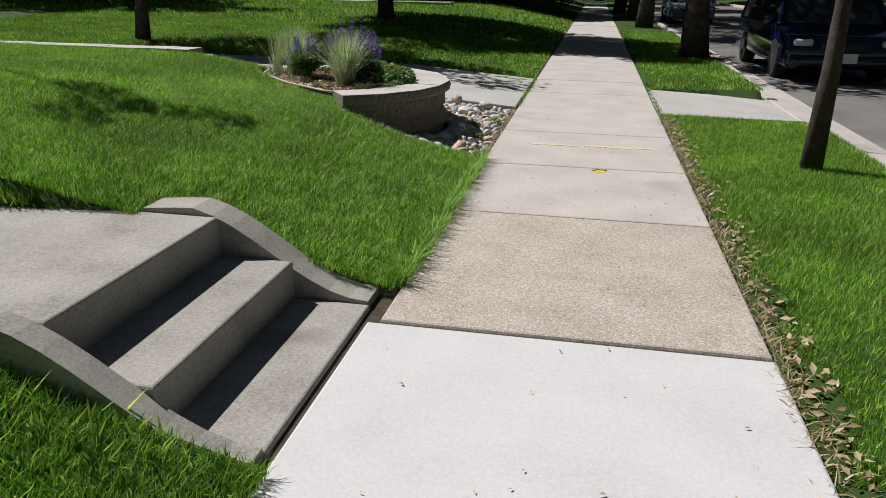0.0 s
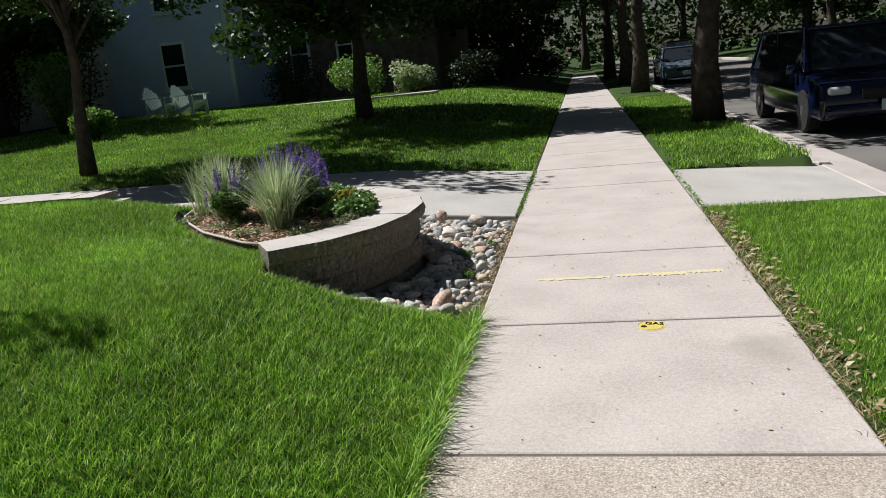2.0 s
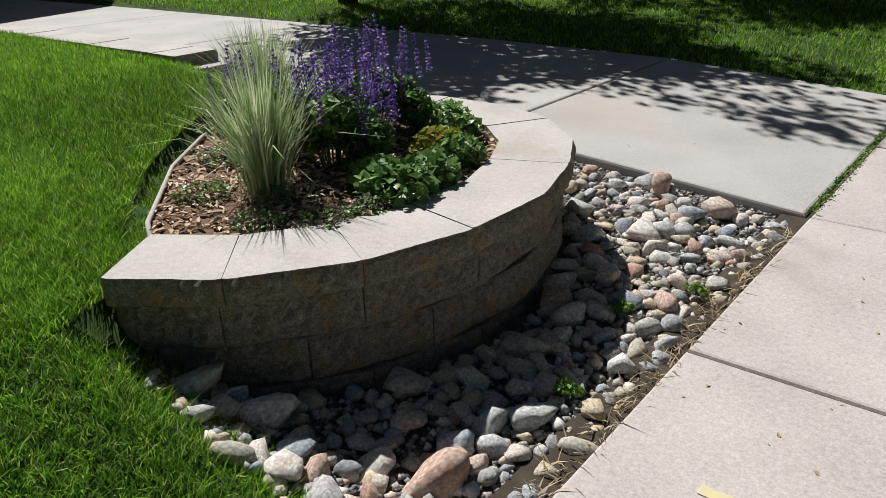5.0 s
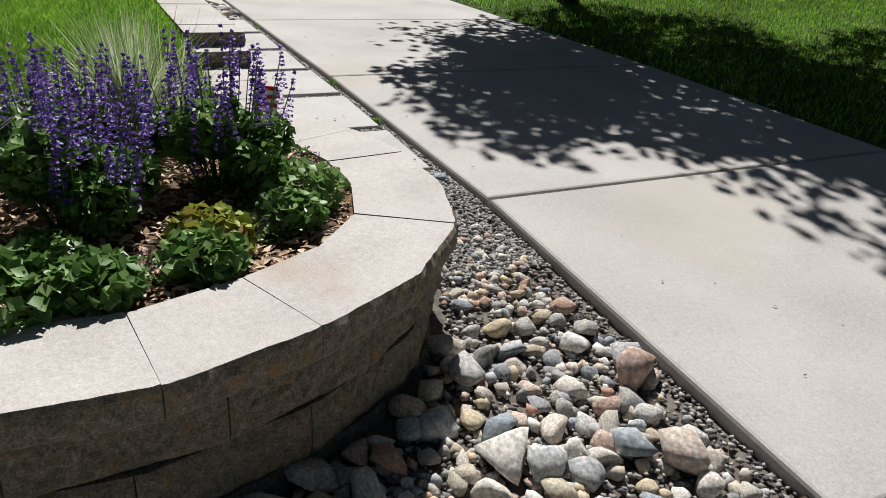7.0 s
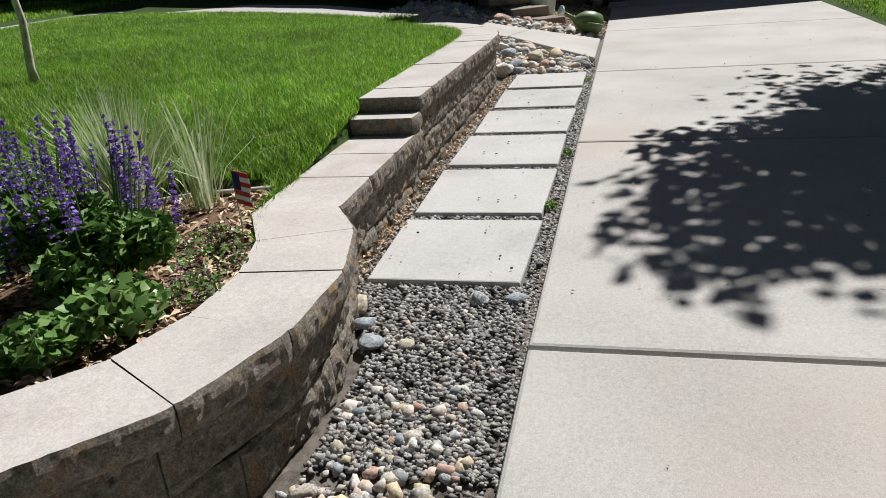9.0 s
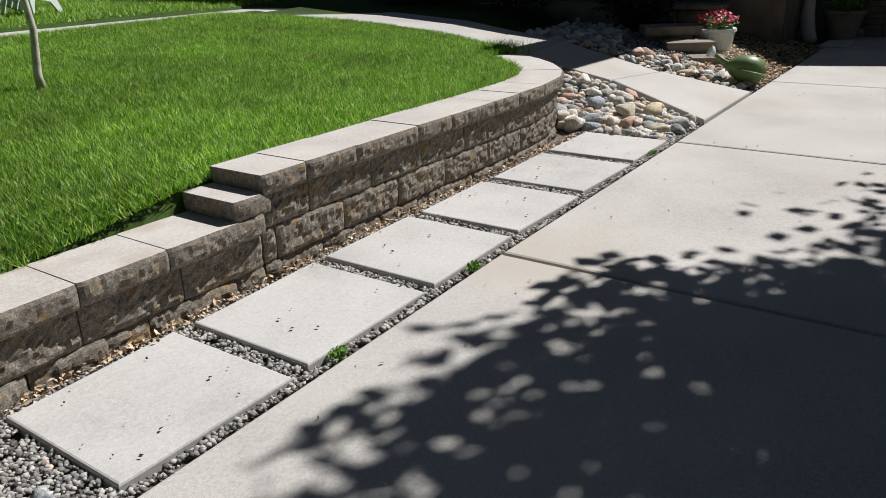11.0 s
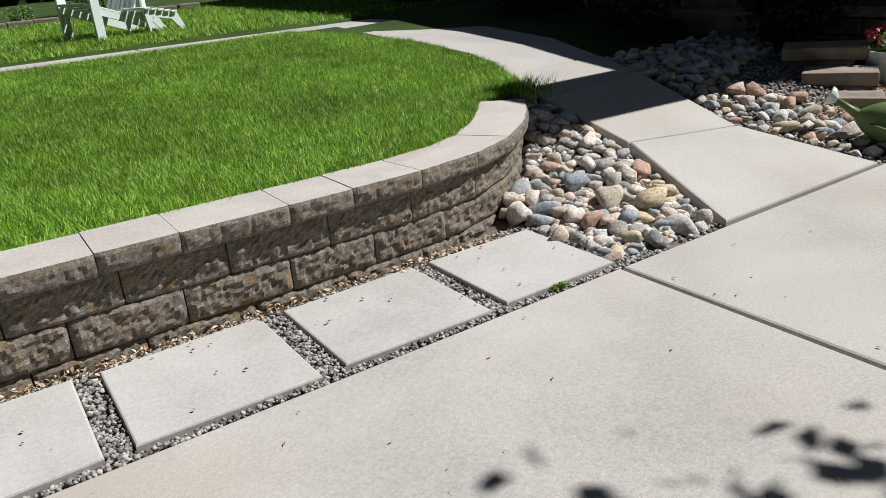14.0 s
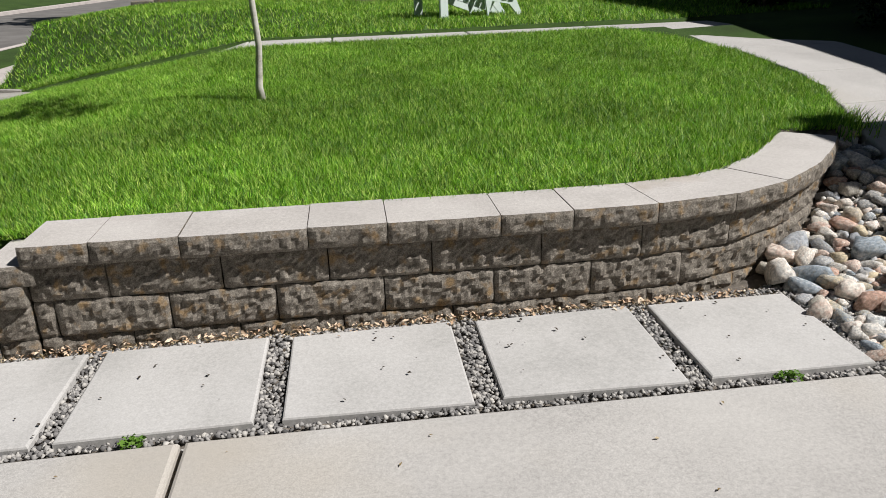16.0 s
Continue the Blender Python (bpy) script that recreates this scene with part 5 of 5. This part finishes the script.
def vehicle(name, x, y, paint, L, W, H, tall, label):
    """A parked car that faces the walker: hood towards -y."""
    t = thing(name, pose(x, y, -0.155), label, "car", "parked cars")
    h0, belt = 0.24, H * (0.56 if tall else 0.6)
    hood = L * 0.2 if tall else L * 0.26
    prof = [(-L / 2, h0), (-L / 2 - 0.02, belt * 0.62), (-L / 2 + 0.08, belt * 0.86), (-L / 2 + hood, belt * 1.02), (L / 2 - 0.06, belt * 1.03), (L / 2, belt * 0.7), (L / 2 - 0.02, h0)]
    bm = prism(prof, W)
    bmesh.ops.bevel(bm, geom=[e for e in bm.edges], offset=0.07, segments=3, affect="EDGES", profile=0.6)
    part("body", bm, paint, t, smooth=True)
    cab0, cab1 = -L / 2 + hood - 0.05, L / 2 - (0.1 if tall else 0.55)
    rake = 0.62 if tall else 0.8
    bm = bmesh.new()
    lo = [(-W / 2 + 0.05, cab0), (W / 2 - 0.05, cab0), (W / 2 - 0.05, cab1), (-W / 2 + 0.05, cab1)]
    hi = [(-W / 2 + 0.2, cab0 + rake), (W / 2 - 0.2, cab0 + rake), (W / 2 - 0.2, cab1 - (0.15 if tall else 0.6)), (-W / 2 + 0.2, cab1 - (0.15 if tall else 0.6))]
    a = [bm.verts.new((px, py, belt * 0.98)) for px, py in lo]
    b = [bm.verts.new((px, py, H - 0.05)) for px, py in hi]
    for k in range(4):
        bm.faces.new((a[k], a[(k + 1) % 4], b[(k + 1) % 4], b[k]))
    bm.faces.new(b), bm.faces.new(a[::-1])
    part("cabin", bm, M_BLACK, t)
    for k, nm in enumerate(("windscreen", "side_window", "rear_window", "side_window")):
        q = [Vector(v) for v in ((*lo[k], belt), (*lo[(k + 1) % 4], belt), (*hi[(k + 1) % 4], H - 0.05), (*hi[k], H - 0.05))]
        mid = sum(q, Vector()) / 4
        nrm = (q[1] - q[0]).cross(q[3] - q[0]).normalized()
        q = [mid + (p - mid) * 0.9 for p in q]
        gl = bmesh.new()
        f0 = [gl.verts.new(p + nrm * 0.012) for p in q]
        f1 = [gl.verts.new(p - nrm * 0.004) for p in q]
        gl.faces.new(f0), gl.faces.new(f1[::-1])
        for e in range(4):
            gl.faces.new((f0[e], f1[e], f1[(e + 1) % 4], f0[(e + 1) % 4]))
        part(nm, gl, M_GLASS, t, "dark tinted glass")
    bm = box((0, (hi[0][1] + hi[2][1]) / 2, H - 0.035), (W - 0.36, hi[2][1] - hi[0][1] + 0.1, 0.07), 0.03)
    part("roof", bm, paint, t, smooth=True)
    for sx in (-1, 1):
        for (lx, ly), (ux, uy) in ((lo[0], hi[0]), (lo[3], hi[3])):
            part("pillar", tube([(sx * abs(lx), ly, belt), (sx * abs(ux), uy, H - 0.04)], [0.045, 0.04], 6), paint, t)
        part("headlamp", box((sx * (W / 2 - 0.24), -L / 2 + 0.03, belt * 0.74), (0.30, 0.14, 0.11), 0.04), M_LAMP, t, smooth=True)
        part("mirror", box((sx * (W / 2 + 0.08), cab0 + 0.3, belt * 1.08), (0.16, 0.1, 0.14), 0.03), paint, t, smooth=True)
        part("side_window_pillar", box((sx * (W / 2 - 0.115), (cab0 + cab1) / 2 + 0.2, (belt + H) / 2), (0.03, 0.09, H - belt - 0.06), 0.01), paint, t)
        for wy in (-L * 0.31, L * 0.3):
            wheel(t, sx * (W / 2 - 0.1), wy, 0.33, 0.22)
    part("grille", box((0, -L / 2 - 0.005, belt * 0.66), (W * 0.42, 0.06, 0.15), 0.02), M_BLACK, t)
    part("bumper", box((0, -L / 2 - 0.02, 0.36), (W * 0.94, 0.14, 0.18), 0.05), paint, t, smooth=True)
    part("number_plate", box((0, -L / 2 - 0.1, 0.42), (0.31, 0.015, 0.15), 0.004), M_WHITE, t, "pale number plate")
    return t


vehicle("minivan", 4.74, 7.1, M_VAN, 4.6, 1.8, 1.55, True, "dark midnight-blue minivan parked beside the kerb in shade")
vehicle("sedan", 4.6, 26.5, M_CAR, 4.5, 1.75, 1.42, False, "grey-blue sedan parked beside the kerb")
vehicle("minivan", 7.5, 52.0, M_BLACK, 4.8, 1.9, 1.8, True, "dark van far along the street")

# ------------------------------------------------------------------ neighbour's blue house
NH = thing("house", pose(-16.8, 26.6, float(ground_z(-14, 22))), "blue lap-sided house with white window trim", "house", "houses")
part("wall", box((0, 0, 2.9), (9.0, 12.0, 6.0)), M_SIDING, NH)
for i in range(34):
    part("siding_board", box((0, -6.012, 0.2 + i * 0.165), (9.04, 0.03, 0.158), 0.0, Matrix.Rotation(radians(3), 3, "X")), M_SIDING, NH)
part("roof", prism([(-5.1, 5.8), (0, 9.0), (5.1, 5.8), (0, 6.2)], 12.8, axis="y"), M_ROOF, NH)


def window(parent, x, z, w, h, face, depth=0.08):
    f = part("window", box((x, face, z), (w, depth, h), 0.01), M_WHITE, parent, "white painted window frame")
    for k in (-1, 1):
        part("pane", box((x, face - depth / 2 - 0.004, z + k * h * 0.23), (w - 0.22, 0.012, h * 0.42)), M_GLASS, f)
    part("sill", box((x, face - 0.06, z - h / 2 - 0.04), (w + 0.16, 0.18, 0.06), 0.01), M_WHITE, f)


window(NH, 2.2, 1.75, 1.05, 1.75, -6.04)
window(NH, -1.6, 1.75, 1.05, 1.75, -6.04)
window(NH, 2.2, 4.5, 1.05, 1.6, -6.04)
part("corner_board", box((4.52, -6.03, 2.9), (0.14, 0.12, 5.9)), M_WHITE, NH)
NH2 = thing("house", pose(-8.6, 29.0, float(ground_z(-8, 24))), "dark shaded grey house wing with white windows", "house", "houses")
part("wall", box((0, 0, 2.6), (7.0, 9.0, 5.4)), M_BRICK, NH2)
part("roof", prism([(-3.9, 5.2), (0, 8.0), (3.9, 5.2)], 9.6, axis="y"), M_ROOF, NH2)
window(NH2, -2.4, 1.9, 0.9, 1.9, -4.54)
window(NH2, -0.4, 2.1, 0.8, 1.6, -4.54)
solid("neighbour_path", box((-10, 17.6, float(ground_z(-8, 17.6)) + 0.01), (12, 0.9, 0.06), 0.01), M_DRIVE, "pale concrete path across the neighbour's lawn", "path", "structure")


def adirondack(x, y, z, rz, label, s=1.0):
    """A slatted garden armchair: it faces its own -y."""
    t = thing("adirondack_chair", Matrix.LocRotScale((x, y, z), Euler((0, 0, radians(rz))), (s, s, s)), label, "garden chair", "garden chairs")
    for sx in (-1, 1):
        part("front_leg", box((sx * 0.30, -0.34, 0.27), (0.035, 0.11, 0.56), 0.004), M_WHITE, t)
        part("rear_leg", prism([(-0.42, 0.30), (-0.36, 0.38), (0.55, 0.08), (0.62, 0.0), (0.48, 0.0)], 0.035), M_WHITE, t, m=pose(sx * 0.25, 0, 0))
        part("arm", prism([(-0.46, 0.555), (0.36, 0.535), (0.36, 0.56), (-0.46, 0.58)], 0.13), M_WHITE, t, m=pose(sx * 0.32, 0, 0))
        part("arm_post", box((sx * 0.29, 0.3, 0.36), (0.035, 0.06, 0.36), 0.004), M_WHITE, t)
    for i in range(6):
        part("seat_slat", box((0, -0.39 + i * 0.095, 0.375 - i * 0.03), (0.54, 0.082, 0.022), 0.004, Matrix.Rotation(radians(-17), 3, "X")), M_WHITE, t)
    for i in range(6):
        hh = 0.72 - 0.05 * abs(i - 2.5) ** 1.4
        part("back_slat", box(((i - 2.5) * 0.088, 0.17 + hh * 0.22, 0.22 + hh * 0.47), (0.076, 0.022, hh), 0.004, Matrix.Rotation(radians(-25), 3, "X")), M_WHITE, t)
    part("back_rail", box((0, 0.38, 0.58), (0.6, 0.03, 0.07), 0.004), M_WHITE, t)
    return t


zc = float(ground_z(-12, 17.0))
adirondack(-12.75, 16.0, zc, 78, "white wooden slatted garden chair on the neighbour's lawn", 1.15)
adirondack(-11.95, 16.3, zc, 78, "white wooden slatted garden chair on the neighbour's lawn", 1.15)
adirondack(-6.15, -8.6, float(ground_z(-6.15, -8.6)), 115, "white painted slatted garden chair on the lawn beyond the path", 1.1)
ot = thing("footrest", pose(-6.65, -8.3, float(ground_z(-6.65, -8.3)), 0, 0, 115), "white slatted footrest beside the garden chair", "footrest")
for sx in (-1, 1):
    part("side", prism([(-0.25, 0.0), (-0.3, 0.3), (0.2, 0.22), (0.32, 0.0), (0.24, 0.0), (0.1, 0.15), (-0.18, 0.2)], 0.03), M_WHITE, ot, m=pose(sx * 0.2, 0, 0))
for i in range(5):
    part("slat", box((0, -0.26 + i * 0.1, 0.31 - i * 0.018), (0.5, 0.085, 0.022), 0.004), M_WHITE, ot)

# low stone edge of the far bed
edge = thing("stone_edging", pose(0, 0, 0), "low dark stone edging of the far flower bed", "edging", kind="structure")
for i in range(19):
    x = -8.5 + i * 0.42
    part("block", box((x, -13.2 - 0.1 * math.sin(i * 0.5), float(ground_z(x, -13.2)) + 0.03), (0.41, 0.24, 0.14), 0.02), M_SPLIT, edge)
for i in range(9):
    shrub(-7.5 + i * 0.9, -14.1, 0.3, 0.34, 360, M_HEUCH if i % 2 else M_SALVIA, "small bedding plant behind the stone edging", (0.03, 0.07), "bedding_plant")

# ------------------------------------------------------------------ own house, in shade
HZ = 0.22
OWN = thing("house", pose(0, 0, 0), "dark shaded house front with a stone stoop", "house", "houses")
part("wall", box((-14.5, -6.6, 1.7), (6.0, 12.4, 3.6)), M_BRICK, OWN)
part("roof", prism([(-18.1, 3.5), (-14.5, 5.6), (-10.85, 3.5), (-10.85, 3.65), (-14.5, 5.8), (-18.1, 3.65)], 13.2, axis="y"), M_ROOF, OWN, m=pose(0, -6.95, 0))
# unseen slab, added and sized only to throw a shadow band across the walk
part("shadow_slab", box((-10.5, -0.75, 3.52), (2.1, 0.8, 0.14), 0.02), M_ROOF, OWN, "unseen dark roof slab added to cast the shade band on the garden walk")
part("garage_wall", box((-17.4, 1.6, 2.2), (5.0, 4.0, 4.4)), M_BRICK, OWN)
part("garage_door", box((-14.86, 1.6, 1.35), (0.08, 2.6, 2.2), 0.01), M_WHITE, OWN)
part("garage_roof", prism([(-1.0, 4.3), (1.6, 5.6), (4.2, 4.3)], 5.6), M_ROOF, OWN, m=pose(-17.2, 0, 0))
dr = part("door", box((-11.46, -3.4, 2.05), (0.08, 0.95, 2.05), 0.01), M_DARKWOOD, OWN, "dark front door")
part("door_knob", lathe([(0.01, 0), (0.03, 0.02), (0.03, 0.05), (0.01, 0.06)], 12), M_STEEL, dr, m=pose(-11.42, -3.05, 2.1, 0, 90, 0))
for wy in (-7.0, -10.2):
    wf = part("window", box((-11.47, wy, 2.6), (0.1, 1.5, 1.5), 0.01), M_WHITE, OWN)
    for k in (-1, 1):
        part("pane", box((-11.41, wy + k * 0.37, 2.6), (0.02, 0.62, 1.3)), M_GLASS, wf)
for k, (xa, z) in enumerate(((-10.55, 0.80), (-10.85, 0.96), (-11.15, 1.10))):
    part("stoop_step", box((xa - 0.3, -3.3, z - 0.2), (0.9 - 0.1 * k, 2.6 - 0.2 * k, 0.4), 0.015), M_FLAG, OWN)
rail = thing("railing", pose(-10.6, -2.15, 0.78), "black wrought iron stoop railing with curled bars", "railing")
part("handrail", tube([(0.1, 0, 0.75), (-0.9, 0, 1.05)], [0.018, 0.018], 8), M_BLACK, rail)
for i in range(7):
    part("bar", tube([(0.05 - i * 0.14, 0, -0.05), (0.05 - i * 0.14, 0, 0.77 + i * 0.042)], [0.009, 0.009], 6), M_BLACK, rail)
part("scroll", tube([(-0.35 + 0.09 * math.cos(a * 0.6) * (1 - a / 16), 0, 0.45 + 0.09 * math.sin(a * 0.6) * (1 - a / 16)) for a in range(14)], [0.007] * 14, 6), M_BLACK, rail)

# brick column and downpipe by the garage
col = thing("brick_column", pose(-13.5, 0.5, HZ), "grey brick column at the end of the driveway", "column")
for i in range(30):
    for j, (dx, dy) in enumerate(((-0.11, -0.11), (0.11, -0.11), (-0.11, 0.11), (0.11, 0.11))):
        o = 0.012 if i % 2 else 0.0
        part("brick", box((dx + o, dy - o, 0.04 + i * 0.078), (0.21, 0.21, 0.068), 0.0), M_BRICK, col)
part("core", box((0, 0, 1.3), (0.41, 0.41, 2.6)), M_JOINT, col)
dp = thing("downpipe", pose(-12.45, -0.30, HZ), "grey metal downpipe with a curved foot", "downpipe")
part("pipe", tube([(0, 0, 3.0), (0, 0, 0.5), (0.02, 0, 0.32), (0.10, 0.05, 0.12), (0.28, 0.12, 0.05)], [0.07, 0.07, 0.085, 0.085, 0.075], 12), M_WALK, dp, smooth=True)


def pot(name, x, y, z, r0, r1, h, mat, label, plant, blossom=None):
    t = thing(name, pose(x, y, z), label, "plant pot", "plant pots")
    part("pot", lathe([(r0, 0), (r0 + (r1 - r0) * 0.5, h * 0.5), (r1, h * 0.88), (r1 + 0.015, h * 0.9), (r1 + 0.015, h), (r1 - 0.02, h), (r1 - 0.03, h - 0.04)], 24), mat, t, smooth=False)
    part("soil", lathe([(r1 - 0.03, h - 0.05), (r1 - 0.03, h - 0.03)], 18), M_MULCH_BED, t)
    leaves("foliage", ball_pts(320, (0, 0, h + 0.06), (r1 * 1.1, r1 * 1.1, 0.1), 0.3), (0.03, 0.06), plant, t)
    if blossom:
        leaves("blossoms", ball_pts(240, (0, 0, h + 0.11), (r1 * 1.1, r1 * 1.1, 0.08), 0.5), (0.025, 0.05), blossom, t, aspect=0.9)
    return t


pot("flower_pot", -10.2, -0.84, 0.25, 0.17, 0.21, 0.32, M_WHITE, "white woven flower pot with pink and red blossoms", M_SALVIA, M_RED)
pot("plant_pot", -13.0, 0.05, HZ, 0.17, 0.25, 0.36, M_FLAG, "pale clay pot with a sprawling yellow-green plant", M_LEAF2)
for i, (x, y, z, w, d) in enumerate(((-9.42, -0.68, 0.32, 0.36, 0.3), (-9.72, -0.98, 0.43, 0.5, 0.36), (-10.0, -1.28, 0.56, 0.6, 0.4))):
    bm = box((0, 0, 0), (d, w, 0.10), 0.012)
    for v in bm.verts:
        v.co += Vector((noise.noise(v.co * 6), noise.noise(v.co * 6 + Vector((9, 0, 0))), 0)) * 0.02
    solid("stone_step", bm, M_FLAG, "rough grey-brown stone step slab among rocks", "stone step", group="stone steps", m=pose(x, y, z, 0, 0, 32))
    bm = box((0, 0, -0.12), (d * 0.9, w * 0.85, 0.14), 0.02)
    solid("step_base_stone", bm, M_FLAG, "grey base stone under a step slab", "stone", group="stone steps", m=pose(x, y, z, 0, 0, 14))
st = thing("stepping_plinth", pose(-12.4, 0.02, HZ - 0.06), "flat concrete splash block", "splash block")
part("block", box((0.2, 0.1, 0.05), (0.7, 0.3, 0.07), 0.012), M_WALK, st)

n = 5200
bx, by = rg.uniform(-12.2, -8.75, n), rg.uniform(-1.2, 0.06, n)
k = by > -0.62 + (bx + 8.75) * 0.12
bx, by = bx[k], by[k]
leaves("mulch_chips", np.stack([bx, by, ground_z(bx, by) + 0.02 + rg.uniform(0, 0.015, len(bx))], -1), (0.02, 0.07), M_MULCH, None, "pale wood chip mulch between the rocks and the house", "mulch", 0.35, 3.0)
low = thing("low_stone_wall", pose(-11.15, -1.75, 0.25, 0, 0, 4), "low dark stone wall with a flat coping in shade", "wall")
for i in range(4):
    for j in range(3):
        part("block", box((0, -0.8 + i * 0.4 + (0.1 if j % 2 else 0), 0.07 + j * 0.15), (0.32, 0.385, 0.14), 0.012), M_FLAG, low)
part("coping", box((0.01, -0.15, 0.485), (0.4, 1.8, 0.06), 0.012), M_FLAG, low)
garage = thing("garage", pose(-20.4, 17.6, float(ground_z(-18, 16))), "tan garage wall behind the trees of the next garden", "garage", "houses")
part("wall", box((0, 0, 1.5), (6.0, 6.0, 3.4)), M_DRIVE, garage)
part("roof", prism([(-3.4, 3.1), (0, 4.8), (3.4, 3.1)], 6.6, axis="y"), M_ROOF, garage)
can = thing("watering_can", Matrix.LocRotScale((-8.82, -0.16, 0.345), Euler((radians(20), radians(76), radians(-40))), (0.95, 0.95, 0.78)), "green plastic watering can lying on the rocks with a pale rose", "watering can")
part("body", lathe([(0.07, -0.2), (0.115, -0.18), (0.135, -0.06), (0.125, 0.06), (0.085, 0.15), (0.05, 0.2), (0.035, 0.22)], 22), M_GREENCAN, can, smooth=True)
part("spout", tube([(0, 0, 0.18), (-0.03, 0, 0.28), (-0.07, 0, 0.4)], [0.038, 0.026, 0.018], 10), M_GREENCAN, can, smooth=True)
part("rose", lathe([(0.02, 0), (0.055, 0.04), (0.06, 0.07), (0.05, 0.075)], 16), M_WHITE, can, "pale sprinkler rose", m=pose(-0.07, 0, 0.39, 0, -15, 0))
part("handle", tube([(0.03, 0.09 + 0.12 * math.sin(a), 0.12 - 0.34 * (a / math.pi)) for a in np.linspace(0, math.pi, 9)], [0.016] * 9, 8), M_GREENCAN, can, smooth=True)
